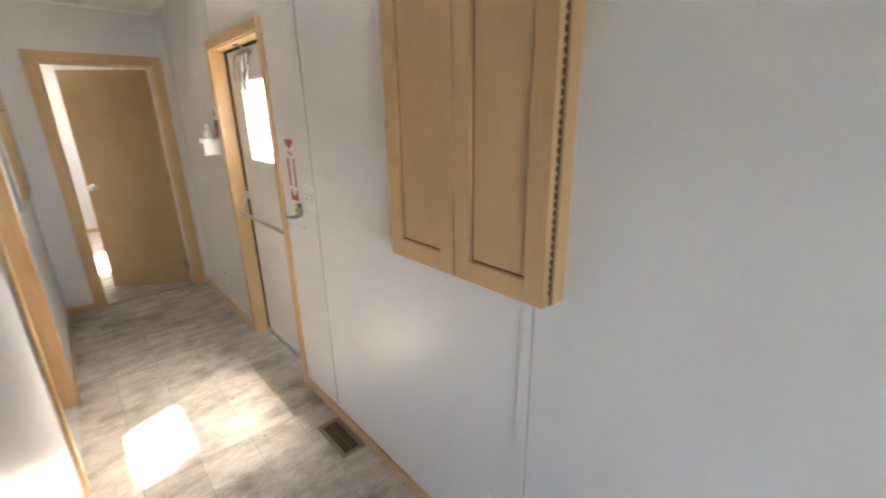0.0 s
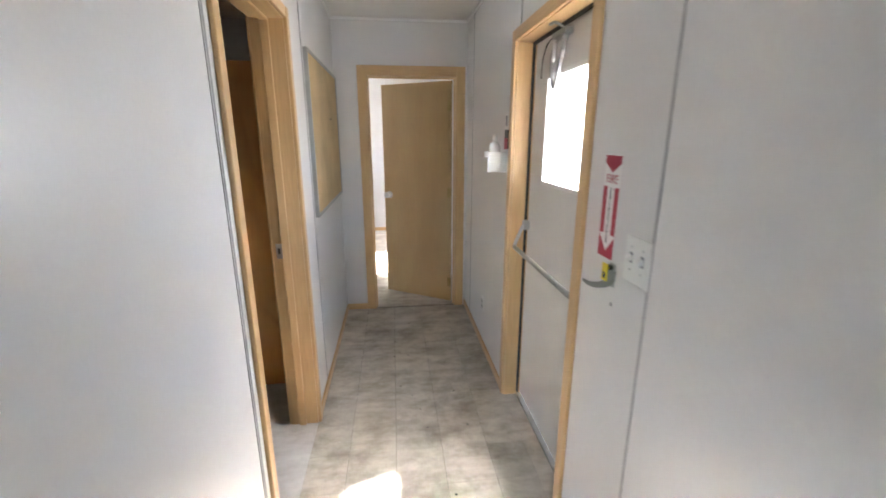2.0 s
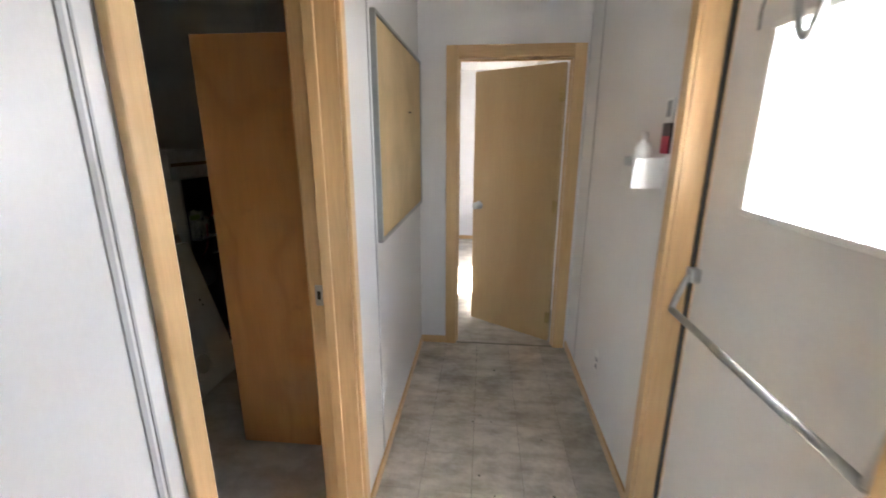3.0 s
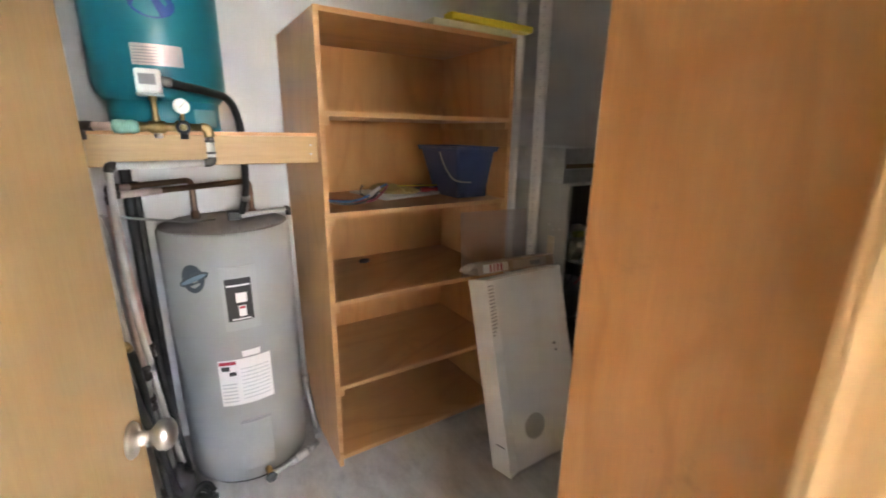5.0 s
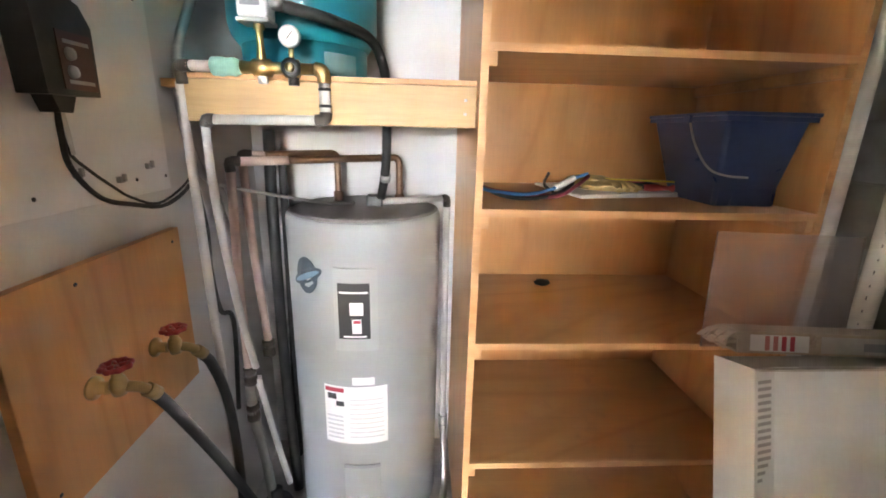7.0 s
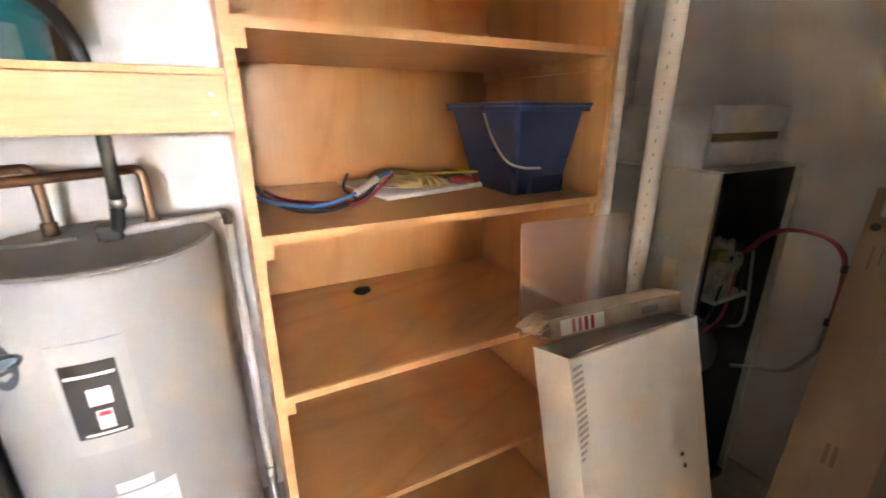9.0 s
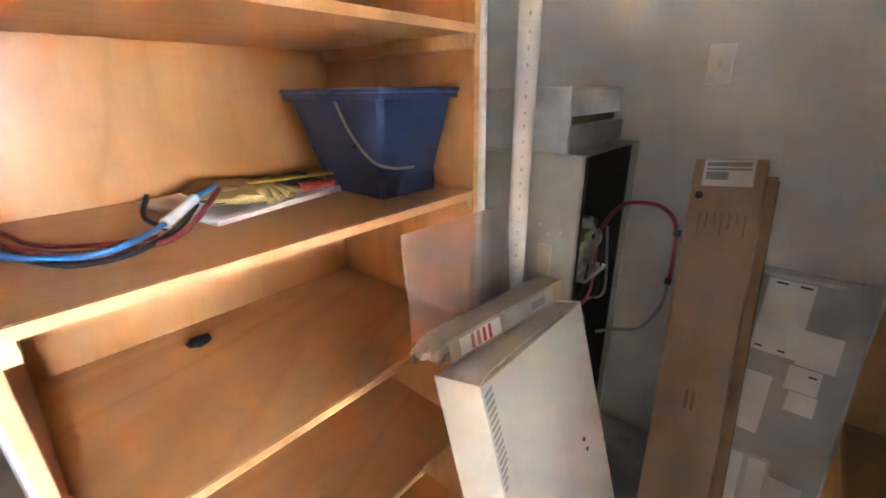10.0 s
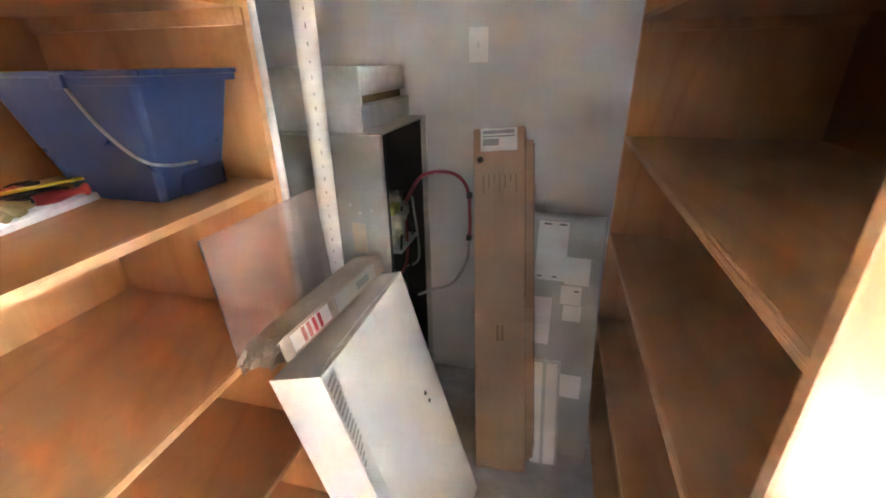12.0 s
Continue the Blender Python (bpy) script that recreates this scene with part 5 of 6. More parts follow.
part("print_bar", box(-0.13, -0.09, 0.02, 0.09, 0, 0.002, 0, rz), INK, mag)
glove = thing("work_glove", (-2.0, 2.12, SHELF + 0.02), "crumpled pale yellow work gloves on a booklet", "glove")
TAN = surface("glove_leather", (0.55, 0.40, 0.16), 0.75, vary=0.2, big=8, fine=60, bump=0.4, dirt=(0.3, 0.2, 0.1))
for cx, cy, a, sx, sy, sz in ((-2.04, 2.08, 20, 0.11, 0.06, 0.028), (-1.96, 2.12, 75, 0.09, 0.04, 0.022)):
    bm = bmesh.new()
    bmesh.ops.create_icosphere(bm, subdivisions=4, radius=1.0)
    for v in bm.verts:
        k = 1 + 0.22 * noise.noise(v.co * 2.2 + Vector((a, 0, 0))) + 0.08 * noise.noise(v.co * 7)
        v.co = v.co * k
        v.co.z = max(v.co.z, -0.5)
    bmesh.ops.transform(bm, matrix=Matrix.Translation((cx, cy, SHELF + 0.014 + sz * 0.5)) @ Matrix.Rotation(radians(a), 4, "Z") @ Matrix.Diagonal((sx, sy, sz, 1)), verts=bm.verts[:])
    part("glove_palm", smooth(bm), TAN, glove)
for k, (px, py) in enumerate(((-1.90, 2.17), (-1.885, 2.14), (-1.88, 2.11))):
    part("finger", tube([(-1.95, 2.13 - k * 0.008, SHELF + 0.03), ((px - 1.95) / 2, (py + 2.13) / 2, SHELF + 0.036), (px, py, SHELF + 0.024)], lambda t: 0.013 * (1 - 0.35 * t), 10), TAN, glove)
tool = thing("screwdriver", (-1.93, 2.24, SHELF + 0.02), "red and black handled tool under a yellow strip", "tool")
part("grip", tube([(-1.945, 2.22, SHELF + 0.027), (-1.93, 2.29, SHELF + 0.028), (-1.925, 2.31, SHELF + 0.028)], lambda t: 0.010 + 0.003 * math.sin(t * 9), 10), REDPAINT, tool)
part("shank", rod((-1.985, 2.08, SHELF + 0.028), (-1.945, 2.222, SHELF + 0.028), 0.007, 10), BLACKPL, tool)
single("yellow_strip", box(-0.14, 0.13, -0.008, 0.008, 0, 0.005, 0.001, Matrix.Translation((-1.975, 2.20, SHELF + 0.045)) @ Matrix.Rotation(radians(76), 4, "Z")), YELLOW, "thin yellow plastic strip lying on the gloves", "strip")
bm = bmesh.new()
bmesh.ops.create_icosphere(bm, subdivisions=3, radius=1.0)
for v in bm.verts:
    v.co *= 1 + 0.35 * noise.noise(v.co * 3)
bmesh.ops.transform(bm, matrix=Matrix.Translation((-2.12, 1.97, 0.818 + 0.01)) @ Matrix.Diagonal((0.02, 0.03, 0.012, 1)), verts=bm.verts[:])
single("rubber_scrap", smooth(bm), BLACK, "small black rubber scrap lying on the shelf", "scrap")
bm = bmesh.new()
bmesh.ops.create_icosphere(bm, subdivisions=3, radius=1.0)
for v in bm.verts:
    v.co *= 1 + 0.3 * noise.noise(v.co * 3 + Vector((4, 0, 0)))
bmesh.ops.transform(bm, matrix=Matrix.Translation((-0.42, 2.5, 0.68 + 0.012)) @ Matrix.Diagonal((0.04, 0.03, 0.014, 1)), verts=bm.verts[:])
single("rag_scrap", smooth(bm), BLACK, "dark rag scrap on the deep shelf", "scrap")
lvl = thing("yellow_tube_pack", (-1.7, 2.3, UT), "bright yellow wrapped strip on top of the shelving", "package")
part("pack", box(-1.71, -1.645, 2.20, 2.655, UT + 0.031, UT + 0.06, 0.006), YELLOW, lvl)
part("pack", box(-1.76, -1.66, 2.12, 2.54, UT + 0.0005, UT + 0.031, 0.006), surface("clear_wrap", (0.62, 0.58, 0.35), 0.35), lvl)
part("seam", box(-1.68, -1.674, 2.2005, 2.6545, UT + 0.0595, UT + 0.062, 0.001), surface("dull_yellow", (0.5, 0.42, 0.05), 0.5), lvl)

# white sheet-metal heater cover leaning on the shelving
ang = math.atan2(0.245, 0.86)
cm = Matrix.Translation((-1.283, 2.24, 0.004)) @ Matrix.Rotation(-ang, 4, "Y")   # local x out of the front, y across, z along
hc = thing("heater_cover", (-1.28, 2.46, 0), "white sheet-metal heater cover leaning on the shelving", "heater cover")
W, T, L = 0.462, 0.128, 0.885
D = 0.016
prof = [(0, 0), (0, T), (0.005, T), (0.06, T - D), (0.27, T - D), (W - 0.005, T), (W, T), (W, 0)]
inner = [(0.0025, 0), (0.0025, T - 0.0025), (0.0045, T - 0.0035), (0.0585, T - D - 0.0025), (0.2705, T - D - 0.0025), (W - 0.0065, T - 0.003), (W - 0.0025, T - 0.0025), (W - 0.0025, 0)]
bm = bmesh.new()
rings = [[[bm.verts.new((d, u, z)) for u, d in pr] for z in (0, L)] for pr in (prof, inner)]
for k in range(len(prof) - 1):
    (oa, ob_), (ia, ib) = rings
    for p, q in ((oa, ob_), (ib, ia), (ia, oa), (ob_, ib)):
        bm.faces.new((p[k], p[k + 1], q[k + 1], q[k]))
for k in (0, len(prof) - 1):
    bm.faces.new((oa[k], ob_[k], ib[k], ia[k]))
bmesh.ops.transform(bm, matrix=cm, verts=bm.verts[:])
part("shell", bm, WHITE, hc)
BEIGE = surface("bare_top_metal", (0.56, 0.53, 0.48), 0.5, 0.1, vary=0.08)
part("top_plate", box(0.002, T - 0.002, 0.002, W - 0.002, L - 0.006, L - 0.003, 0, cm), BEIGE, hc, "bare grey top plate")
part("top_lip", prism([(0.0, 0.0), (0.462, 0.0), (0.462, 0.012), (0.30, 0.012), (0.29, 0.018), (0.12, 0.018), (0.11, 0.012), (0.0, 0.012)], 0, 0.0015, "z"), BEIGE, hc)
lip = bpy.data.objects["top_lip"]
lip.data.transform(cm @ Matrix.Translation((T + 0.001, 0, L - 0.002)) @ Matrix(((0, -1, 0, 0), (1, 0, 0, 0), (0, 0, 1, 0), (0, 0, 0, 1))))
# grey bars carry the shade of the pressed louvres in their colour
LOUVRE_SHADE = surface("louvre_shadow", (0.42, 0.415, 0.41), 0.6)
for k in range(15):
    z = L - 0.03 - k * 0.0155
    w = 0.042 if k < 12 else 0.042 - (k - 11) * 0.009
    part("louvre", box(-0.0007, 0.0012, 0, w, -0.0036, 0.0036, 0, cm @ Matrix.Translation((T - 0.0016, 0.0085, z)) @ Matrix.Rotation(math.atan2(D, 0.055), 4, "Z")), LOUVRE_SHADE, hc)
part("knockout", lathe([(0.001, 0.0), (0.056, 0.0), (0.058, 0.0018), (0.060, 0.0)], (0, 0, 0), 36, "x"), GREYMETAL, hc, "round grey knock-out")
bpy.data.objects["knockout"].data.transform(cm @ Matrix.Translation((T - D + 0.0002, 0.19, 0.17)))
for u, z in ((0.365, 0.52), (0.372, 0.485)):
    p = part("screw_hole", lathe([(0.001, 0.002), (0.006, 0.0015), (0.007, 0)], (0, 0, 0), 10, "x"), INK, hc)
    p.data.transform(cm @ Matrix.Translation((T - 0.0078, u, z)) @ Matrix.Rotation(radians(-4.9), 4, "Z"))
part("slot", box(-0.001, 0.055, -0.0035, -0.0005, 0, 0.004, 0, cm @ Matrix.Translation((0.06, 0, 0.13))), INK, hc)

bx = thing("carton", (-1.53, 2.5, 0.87), "long torn cardboard carton with red stripes on its label", "carton")
mm = Matrix.Translation((-1.548, 2.262, 0.864)) @ Matrix.Rotation(radians(-5), 4, "Z") @ Matrix.Rotation(radians(-14), 4, "Y")
SCUFF = surface("scuffed_carton", (0.47, 0.385, 0.30), 0.75, vary=0.14, big=6, fine=60, bump=0.3, dirt=(0.22, 0.17, 0.12))
part("tray", boxes([(-0.045, 0.045, 0.02, 0.47, 0.0, 0.004), (-0.045, -0.041, 0.02, 0.47, 0.004, 0.05), (0.041, 0.045, 0.02, 0.47, 0.004, 0.05), (-0.041, 0.041, 0.466, 0.47, 0.004, 0.05), (-0.045, 0.045, 0.03, 0.47, 0.05, 0.0535)], 0), SCUFF, bx)
bpy.data.objects["tray.001" if "tray.001" in bpy.data.objects else "tray"].data.transform(mm)


def crumpled(w, d, seed, fold, thick=0.003, n=10):
    """A torn piece of board: a creased sheet with an uneven far edge."""
    out = bmesh.new()
    vs = {}
    for layer in (0, 1):
        for i in range(n + 1):
            for j in range(n + 1):
                u, v = i / n - 0.5, j / n
                q = Vector((u * 7, v * 5, seed))
                y = v * d * (1 + 0.35 * noise.noise(Vector((u * 9, seed, 2.0))))
                vs[layer, i, j] = out.verts.new((u * w + 0.006 * noise.noise(q), -y, fold * v * v + 0.012 * v * noise.noise(q * 0.9) + layer * thick))
    for i in range(n):
        for j in range(n):
            out.faces.new((vs[1, i, j], vs[1, i + 1, j], vs[1, i + 1, j + 1], vs[1, i, j + 1]))
            out.faces.new((vs[0, i, j], vs[0, i, j + 1], vs[0, i + 1, j + 1], vs[0, i + 1, j]))
    for i in range(n):
        out.faces.new((vs[0, i, 0], vs[0, i + 1, 0], vs[1, i + 1, 0], vs[1, i, 0]))
        out.faces.new((vs[0, i, n], vs[1, i, n], vs[1, i + 1, n], vs[0, i + 1, n]))
        out.faces.new((vs[0, 0, i], vs[1, 0, i], vs[1, 0, i + 1], vs[0, 0, i + 1]))
        out.faces.new((vs[0, n, i], vs[0, n, i + 1], vs[1, n, i + 1], vs[1, n, i]))
    return out


for w, d, z, seed, fold in ((0.088, 0.055, 0.05, 1.3, -0.03), (0.084, 0.05, 0.003, 4.1, 0.012), (0.06, 0.04, 0.026, 7.7, -0.012)):
    flap = crumpled(w, d, seed, fold)
    bmesh.ops.transform(flap, matrix=mm @ Matrix.Translation((0, 0.035, z)), verts=flap.verts[:])
    part("torn_flap", flap, SCUFF, bx)
part("label", box(0.0455, 0.0462, 0.05, 0.19, 0.006, 0.046, 0, mm), PAPER, bx)
for k in range(4):
    part("stripe", box(0.0464, 0.0469, 0.085 + k * 0.02, 0.096 + k * 0.02, 0.008, 0.044, 0, mm), RED if k > 1 else surface("pale_red", (0.5, 0.2, 0.18), 0.6), bx)
part("label", box(0.0455, 0.0462, 0.22, 0.42, 0.006, 0.046, 0, mm), surface("worn_label", (0.5, 0.47, 0.44), 0.7), bx)
part("print_bar", box(0.0464, 0.0469, 0.32, 0.38, 0.014, 0.034, 0, mm), GREYINK, bx)

pouch = thing("plastic_pouch", (-1.95, 2.2, SHELF + 0.02), "black plastic pouch with bright red print on a booklet", "pouch")
mp = Matrix.Translation((-1.985, 2.13, SHELF + 0.022)) @ Matrix.Rotation(radians(-165), 4, "Z") @ Matrix.Rotation(radians(-8), 4, "Y")
leaf_bm = crumpled(0.10, 0.17, 3.3, 0.004, 0.008)
bmesh.ops.transform(leaf_bm, matrix=mp, verts=leaf_bm.verts[:])
part("pouch_body", leaf_bm, BLACKPL, pouch)
for k in range(5):
    part("red_print", box(0.008, 0.036, -0.075 - k * 0.018, -0.062 - k * 0.018, 0.0105, 0.014, 0.001, mp), REDPAINT, pouch)

sheet = bmesh.new()
n = 130
a0, b0 = [], []
for k in range(n + 1):
    y = 2.262 + 0.404 * k / n
    dx = 0.0009 * (k % 2)
    a0.append((sheet.verts.new((-1.606 + dx, y, 0.835)), sheet.verts.new((-1.629 + dx, y, 1.15 - 0.012 * k / n))))
    b0.append((sheet.verts.new((-1.6085, y, 0.835)), sheet.verts.new((-1.6315, y, 1.15 - 0.012 * k / n))))
for k in range(n):
    sheet.faces.new((a0[k][0], a0[k + 1][0], a0[k + 1][1], a0[k][1]))
    sheet.faces.new((b0[k][0], b0[k][1], b0[k + 1][1], b0[k + 1][0]))
    sheet.faces.new((a0[k][1], a0[k + 1][1], b0[k + 1][1], b0[k][1]))
    sheet.faces.new((a0[k][0], b0[k][0], b0[k + 1][0], a0[k + 1][0]))
sheet.faces.new((a0[0][0], a0[0][1], b0[0][1], b0[0][0]))
sheet.faces.new((a0[n][0], b0[n][0], b0[n][1], a0[n][1]))
dif = thing("light_diffuser", (-1.62, 2.46, 0.835), "clear ribbed plastic light diffuser leaning on the shelving", "diffuser")
part("lens_sheet", sheet, ACRYLIC, dif)
part("edge_bead", rod((-1.6065, 2.262, 0.835), (-1.6295, 2.262, 1.15), 0.0022, 8), ACRYLIC, dif)
part("edge_bead", rod((-1.6065, 2.666, 0.835), (-1.6295, 2.666, 1.138), 0.0022, 8), ACRYLIC, dif)

pv = thing("drain_pipe", (-1.64, 2.74, 0), "long white plastic pipe with printed marks, standing upright", "pipe", "white pipes by the shelving")
p0, p1 = Vector((-1.665, 2.775, 0.0)), Vector((-1.568, 2.645, 2.15))
part("pipe", rod(p0, p1, 0.0265, 28), PVC, pv)
dv = (p1 - p0).normalized()
side = Vector((0.55, -0.83, 0)).normalized()
for k in range(34):
    c = p0 + dv * (0.9 + k * 0.037) + side * 0.0262
    part("print_bar", rod(c, c + dv * (0.005 + 0.008 * ((k * 7) % 5) / 5), 0.0016, 4), GREYINK, pv)
pv2 = thing("drain_pipe", (-1.70, 2.6, 0), "white plastic pipe standing upright behind another", "pipe", "white pipes by the shelving")
part("pipe", rod((-1.67, 2.60, 0), (-1.735, 2.66, 2.2), 0.02, 24), PVC, pv2)
part("coupling", rod((-1.7322, 2.6574, 2.1), (-1.735, 2.66, 2.2), 0.026, 24), PVC, pv2)

# furnace with its panel off, and the plenum on it
fu = thing("furnace", (-1.84, 3.03, 0), "old grey furnace cabinet standing open with dark insides", "furnace")
FX0, FX1, FY0, FY1, FZ = -2.2, -1.475, 2.815, 3.255, 1.265
part("front_panel", box(FX0, FX1 - 0.006, FY0, FY0 + 0.02, 0.02, FZ - 0.006, 0.006), GREYMETAL, fu)
part("rear_panel", box(FX0, FX1, FY1 - 0.012, FY1, 0, FZ - 0.006), GREYMETAL, fu)
part("side_panel", box(FX0 - 0.006, FX0, FY0, FY1, 0, FZ), GREYMETAL, fu)
part("top_panel", box(FX0, FX1, FY0 + 0.004, FY1, FZ - 0.006, FZ, 0.002), GREYMETAL, fu)
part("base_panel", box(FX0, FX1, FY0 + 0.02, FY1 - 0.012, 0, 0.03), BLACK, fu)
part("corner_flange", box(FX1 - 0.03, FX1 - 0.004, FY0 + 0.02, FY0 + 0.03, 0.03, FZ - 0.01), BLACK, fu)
# thin black sheets just inside the grey panels make the insides dark
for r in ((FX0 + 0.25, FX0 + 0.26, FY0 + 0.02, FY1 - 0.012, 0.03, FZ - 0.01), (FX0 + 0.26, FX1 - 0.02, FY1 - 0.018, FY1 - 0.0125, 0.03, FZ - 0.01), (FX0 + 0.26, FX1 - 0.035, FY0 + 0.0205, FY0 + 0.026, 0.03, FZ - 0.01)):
    part("liner", box(*r), BLACK, fu, "thin black sheet inside the cabinet")
part("burner_box", box(FX1 - 0.22, FX1 - 0.07, FY0 + 0.06, FY1 - 0.1, 0.86, 1.0, 0.01), surface("dark_metal", (0.05, 0.05, 0.052), 0.45, 0.5), fu)
part("blower", lathe([(0.02, 0), (0.13, 0), (0.13, 0.2), (0.02, 0.2)], (FX1 - 0.2, FY0 + 0.13, 0.55), 28, "y"), surface("dark_steel", (0.07, 0.07, 0.075), 0.4, 0.6), fu)
bm = bmesh.new()
bmesh.ops.create_icosphere(bm, subdivisions=4, radius=1.0)
for v in bm.verts:
    v.co *= 1 + 0.5 * noise.noise(v.co * 2.5) + 0.2 * noise.noise(v.co * 6)
bmesh.ops.transform(bm, matrix=Matrix.Translation((FX1 - 0.06, FY0 + 0.18, 0.93)) @ Matrix.Diagonal((0.04, 0.09, 0.09, 1)), verts=bm.verts[:])
part("insulation", smooth(bm), surface("pale_insulation", (0.42, 0.42, 0.36), 0.9, vary=0.3, big=12, bump=0.6, dirt=(0.2, 0.2, 0.17)), fu, "pale torn insulation")
part("tag", box(FX1 - 0.05, FX1 - 0.02, FY0 + 0.1, FY0 + 0.16, 0.98, 1.01, 0.002), surface("lime_tag", (0.28, 0.33, 0.1), 0.5), fu)
part("bracket", box(FX1 - 0.11, FX1 - 0.01, FY0 + 0.12, FY0 + 0.3, 0.83, 0.845, 0.003), GALV, fu)
for k in range(4):
    part("inner_wire", tube([(FX1 - 0.05, FY0 + 0.1 + 0.06 * k, 0.7), (FX1 - 0.015, FY0 + 0.12 + 0.07 * k, 0.82 - 0.03 * k), (FX1 - 0.03, FY0 + 0.2 + 0.04 * k, 0.98)], 0.005, 6), (RUBBER, REDW, RUBBER, ALU)[k], fu)
part("paper_tag", box(-1.60, -1.555, FY0 - 0.003, FY0, 0.885, 0.985), surface("cream_tag", (0.55, 0.48, 0.34), 0.7), fu, "cream paper tag")
for x, z in ((-1.57, 1.02), (-1.60, 1.045), (-1.53, 1.03)):
    part("screw", lathe([(0.001, -0.003), (0.005, -0.002), (0.005, 0)], (x, FY0, z), 10, "y"), STEEL, fu)
ple = thing("duct_plenum", (-1.8, 3.03, FZ), "galvanised duct box resting on the furnace", "duct")
part("front_sheet", box(-2.1, -1.532, FY0 - 0.004, FY0 + 0.012, FZ + 0.001, 1.442, 0.002), GALV, ple)
part("lower_duct", box(-2.1, -1.545, FY0 + 0.012, FY1 + 0.01, FZ + 0.001, FZ + 0.07, 0.002), GALV, ple)
part("upper_duct", box(-2.1, -1.56, FY0 + 0.012, FY1 + 0.01, FZ + 0.095, 1.44, 0.002), GALV, ple)
part("gap_tape", box(-2.1, -1.575, FY0 + 0.02, FY1, FZ + 0.07, FZ + 0.095), surface("brown_seal", (0.2, 0.14, 0.06), 0.8, vary=0.3), ple, "brown sealing tape")
wire = thing("furnace_wire", (-1.4, 3.25, 0.5), "red and grey wire looping out of the furnace", "cable")
part("red_run", tube([(-1.53, 3.10, 0.95), (-1.50, 3.2, 1.03), (-1.45, 3.25, 1.05), (-1.37, 3.27, 1.04), (-1.32, 3.28, 0.98), (-1.308, 3.28, 0.85), (-1.31, 3.28, 0.76)], 0.0075, 8), REDW, wire)
part("grey_run", tube([(-1.31, 3.28, 0.76), (-1.32, 3.28, 0.66), (-1.38, 3.27, 0.55), (-1.47, 3.25, 0.515), (-1.52, 3.2, 0.51)], 0.0065, 8), ALU, wire)
for z, y in ((0.955, 3.28), (0.77, 3.28)):
    part("collar", box(-1.322, -1.30, y - 0.01, y + 0.01, z - 0.012, z + 0.012, 0.003), BLACKPL, wire)


def leaning(base, top, depth):
    """Frame of a board that leans from base to top: local x across, y back, z along the board."""
    up = (Vector(top) - Vector(base))
    ln = up.length
    w = up.normalized()
    across = Vector((1, 0, 0))
    across = (across - w * across.dot(w)).normalized()
    back = w.cross(across)
    m = Matrix((across, back, w)).transposed().to_4x4()
    return Matrix.Translation(base) @ m, ln


m, ln = leaning((-1.089, 2.80, 0.0), (-1.20, 3.262, 1.225), 0)
tall = thing("cardboard_box", (-1.09, 2.8, 0), "tall narrow brown cardboard box leaning on the wall", "box")
part("body", box(-0.095, 0.095, 0.0, 0.075, 0.03, ln, 0.003, m), CARD, tall)
part("end_flap", boxes([(-0.094, 0.094, 0.0005, 0.074, 0.018, 0.029)]), CARD, tall)
bpy.data.objects["end_flap"].data.transform(m)
part("tape", box(-0.02, 0.02, -0.0008, -0.0002, 0.03, ln, 0, m), surface("box_tape", (0.35, 0.235, 0.145), 0.4), tall)
lb = part("shipping_label", box(-0.068, 0.066, -0.0012, -0.0002, ln - 0.085, ln - 0.002, 0, m), PAPER, tall, "white shipping label")
for k, (a, b, z0, z1) in enumerate(((-0.06, 0.056, 0.062, 0.075), (-0.06, 0.0, 0.02, 0.045), (-0.06, 0.058, 0.05, 0.056))):
    part("print_bar", box(a, b, -0.0018, -0.0012, ln - 0.085 + z0, ln - 0.085 + z1, 0, m), GREYINK, lb)
p = part("grip_hole", lathe([(0.001, -0.0012), (0.012, -0.001), (0.012, 0)], (0, 0, 0), 16, "y"), BLACK, tall)
p.data.transform(m @ Matrix.Translation((-0.07, 0, ln - 0.115)))
for x in (-0.012, 0.006):
    part("print_bar", box(x, x + 0.01, -0.0016, -0.0009, 0.52, 0.58, 0, m), surface("box_print", (0.22, 0.15, 0.09), 0.8) if x < 0 else bpy.data.materials["box_print"], tall)
for k in range(7):
    part("print_bar", box(-0.06 + 0.02 * k, -0.056 + 0.02 * k, -0.0012, -0.0004, ln - 0.24 + 0.02 * (k % 3), ln - 0.17, 0, m), bpy.data.materials["box_print"], tall)

# added board for the tall box's right side; its dark edge paints the shade there
flat = thing("flat_carton", (-1.06, 2.9, 0), "added brown board standing in for the tall box's shaded side", "carton")
mf = m @ Matrix.Translation((0.032, 0.076, 0))
part("board", box(-0.09, 0.09, 0.0, 0.014, 0.02, ln - 0.035, 0.002, mf), CARD, flat)
part("fold", box(0.0905, 0.094, 0.001, 0.013, 0.02, ln - 0.05, 0.001, mf), surface("box_side_shade", (0.17, 0.10, 0.055), 0.8, vary=0.15), flat)

m, ln = leaning((-0.925, 2.93, 0.0), (-0.918, 3.338, 0.885), 0)
gp = thing("metal_panel", (-0.92, 2.93, 0), "grey sheet-metal furnace panel with taped papers, leaning on the wall", "panel")
part("sheet", box(-0.15, 0.15, 0.012, 0.016, 0, ln, 0, m), GREYMETAL, gp)
part("flange", box(-0.15, -0.147, -0.002, 0.012, 0, ln, 0, m), GREYMETAL, gp)
part("flange", box(0.147, 0.15, -0.002, 0.012, 0, ln, 0, m), GREYMETAL, gp)
part("flange", box(-0.147, 0.147, -0.002, 0.012, ln - 0.003, ln, 0, m), GREYMETAL, gp)
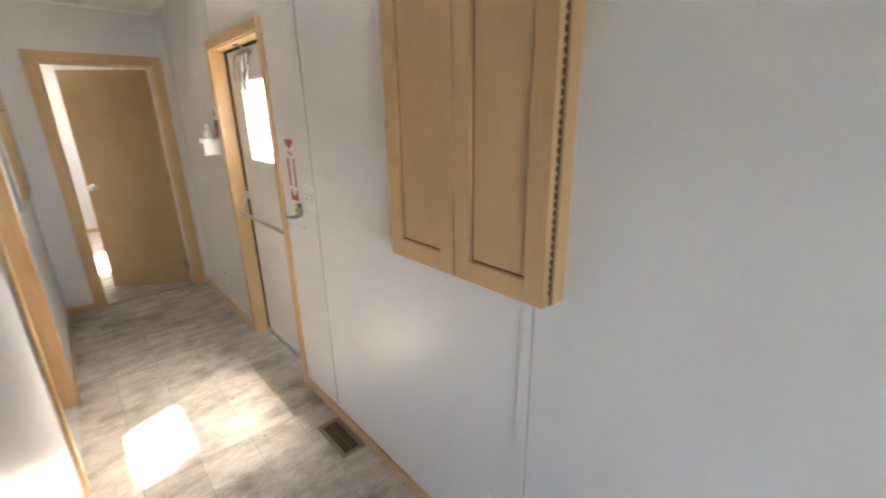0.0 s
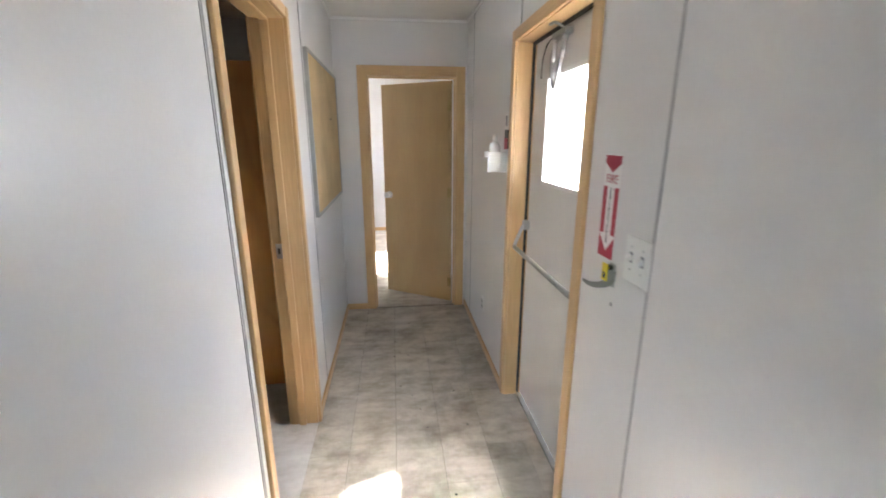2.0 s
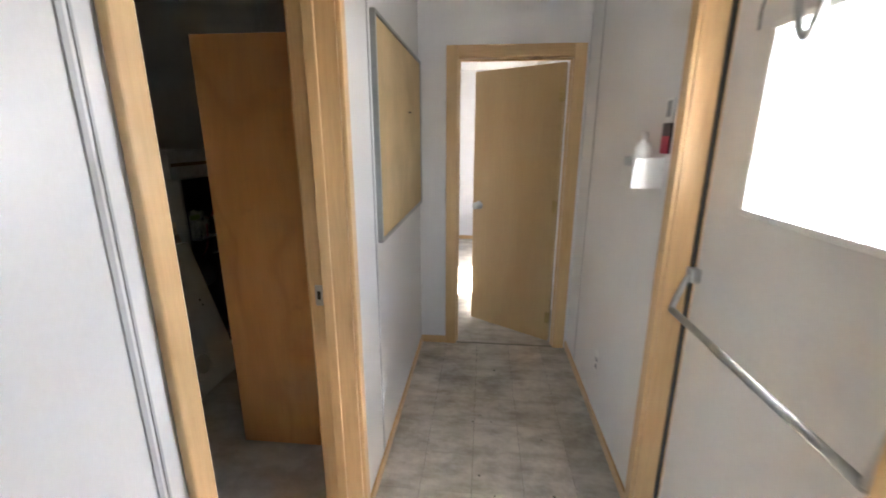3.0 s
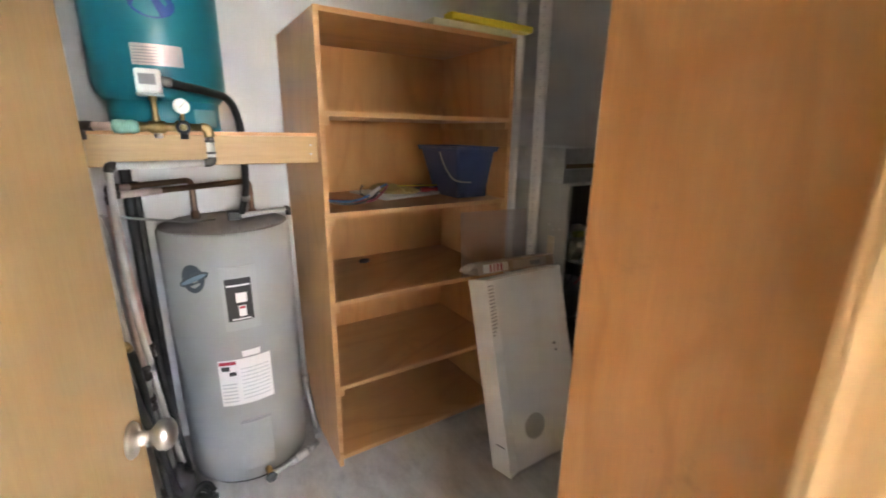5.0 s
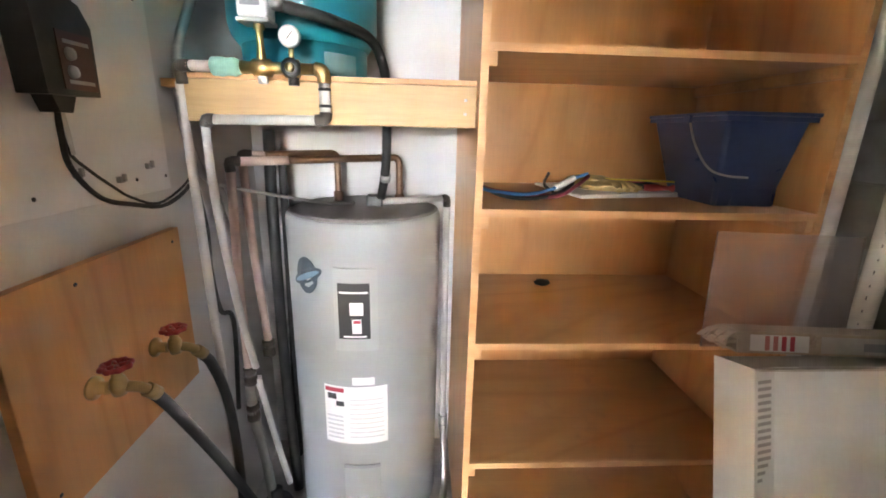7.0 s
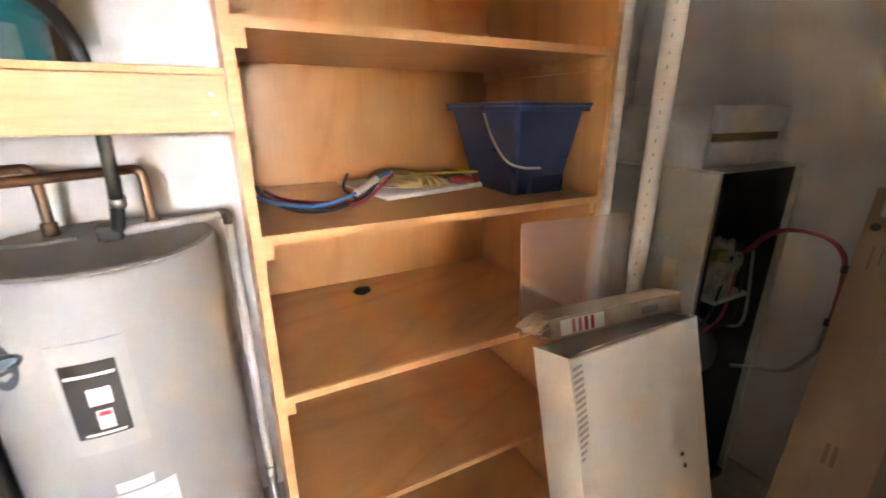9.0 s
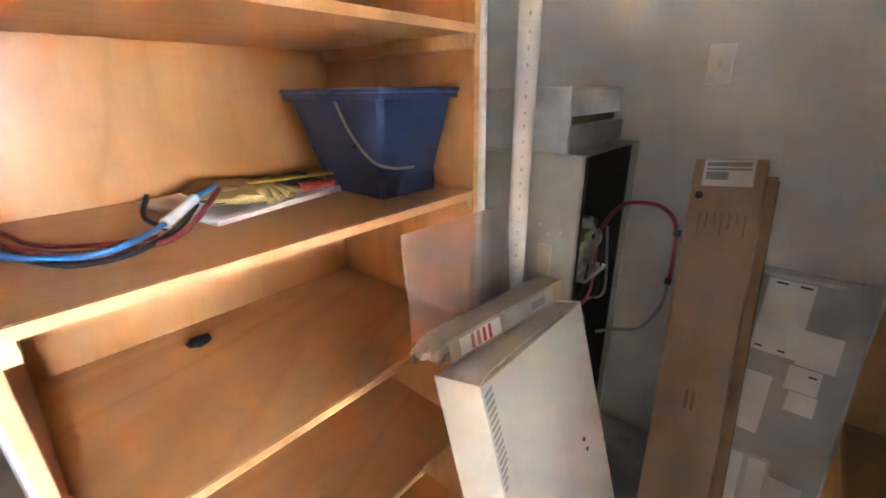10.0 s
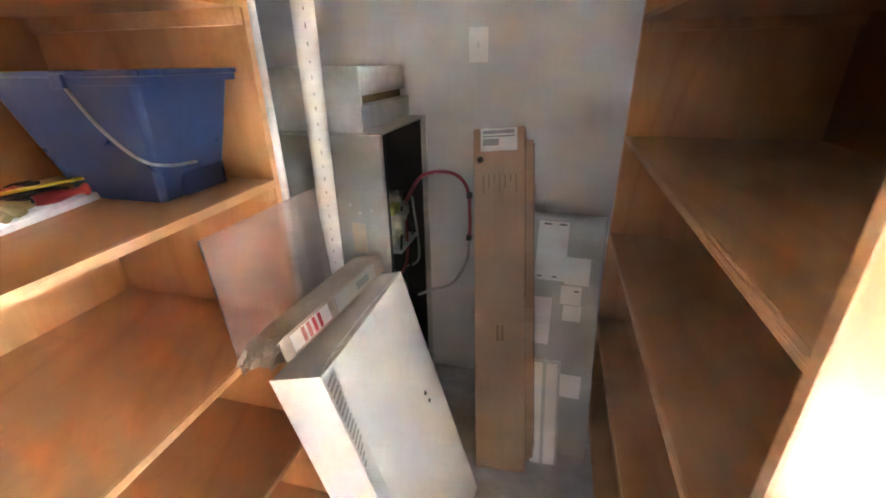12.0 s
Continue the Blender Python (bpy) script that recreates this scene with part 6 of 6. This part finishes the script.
part("channel", box(-0.145, 0.07, -0.004, 0.004, ln - 0.03, ln - 0.018, 0.001, m), GALV, gp)
for r in ((-0.11, 0.01, 0.70, 0.94), (0.01, 0.105, 0.69, 0.80), (0.0, 0.08, 0.61, 0.685), (0.015, 0.085, 0.545, 0.607), (-0.13, -0.03, 0.44, 0.63), (0.025, 0.11, 0.24, 0.33)):
    part("paper", box(r[0], r[1], 0.0105, 0.0118, r[2], r[3], 0, m), PAPER, gp, "taped paper notice")
for r in ((-0.09, -0.06, 0.925, 0.932), (-0.03, 0.0, 0.925, 0.932), (-0.10, -0.08, 0.712, 0.718), (-0.04, -0.02, 0.712, 0.718), (0.05, 0.07, 0.662, 0.668)):
    part("print_bar", box(r[0], r[1], 0.0098, 0.0104, r[2], r[3], 0, m), INK, gp)
m2, l2 = leaning((-0.935, 2.885, 0.0), (-0.955, 3.04, 0.38), 0)
wp = thing("ribbed_board", (-0.93, 2.89, 0), "narrow white ribbed plastic board leaning on a metal sheet", "board")
part("sheet", box(-0.055, 0.055, 0, 0.012, 0, l2, 0.002, m2), GALV, wp)
part("rib", box(-0.048, -0.012, -0.004, 0, 0.004, l2 - 0.01, 0.001, m2), WHITE, wp)
part("rib", box(0.002, 0.045, -0.004, 0, 0.004, l2 - 0.01, 0.001, m2), WHITE, wp)

sp = thing("wall_switch", (-1.30, 3.37, 1.44), "white blank switch plate on the grey wall", "switch plate")
part("plate", box(-1.335, -1.265, 3.364, 3.37, 1.444, 1.56, 0.002), SWITCHWHITE, sp)
part("rocker", box(-1.306, -1.294, 3.361, 3.3645, 1.49, 1.514, 0.001), WHITEPL, sp)


# ---- printed vinyl tiles of the hall, nearest stretch piece by piece ----
structure("floor_sill", box(XE, 1.165, DY0, DY1, -0.004, 0.0), VINYL, "worn vinyl in the exterior doorway", "floor")
tile_floor = structure("floor_hall", box(0.0, XE, -1.0, YN + 0.02, -0.004, -0.0022), GROUT, "worn grey-beige vinyl floor printed in square tiles", "floor")
structure("floor_doorway", box(-0.14, 0.0, CY0, CY1, -0.004, 0.0), VINYL_CLOSET, "worn vinyl in the closet doorway", "floor")
TW = 0.2335
shared = {}
y = YN
while y > -1.0:
    ya = max(-1.0, y - TW)
    x = -0.04
    while x < XE:
        xa, xb = max(0.0, x), min(XE, x + TW)
        key = (round(xb - xa, 3), round(y - ya, 3))
        if key not in shared:
            shared[key] = mesh_of("tile", box(0.0012, key[0] - 0.0012, 0.0012, key[1] - 0.0012, -0.0021, 0.0, 0), VINYL)
        t = new("tile", shared[key])
        t.parent = tile_floor
        t.location = (xa, ya, 0)
        x += TW
    y = ya
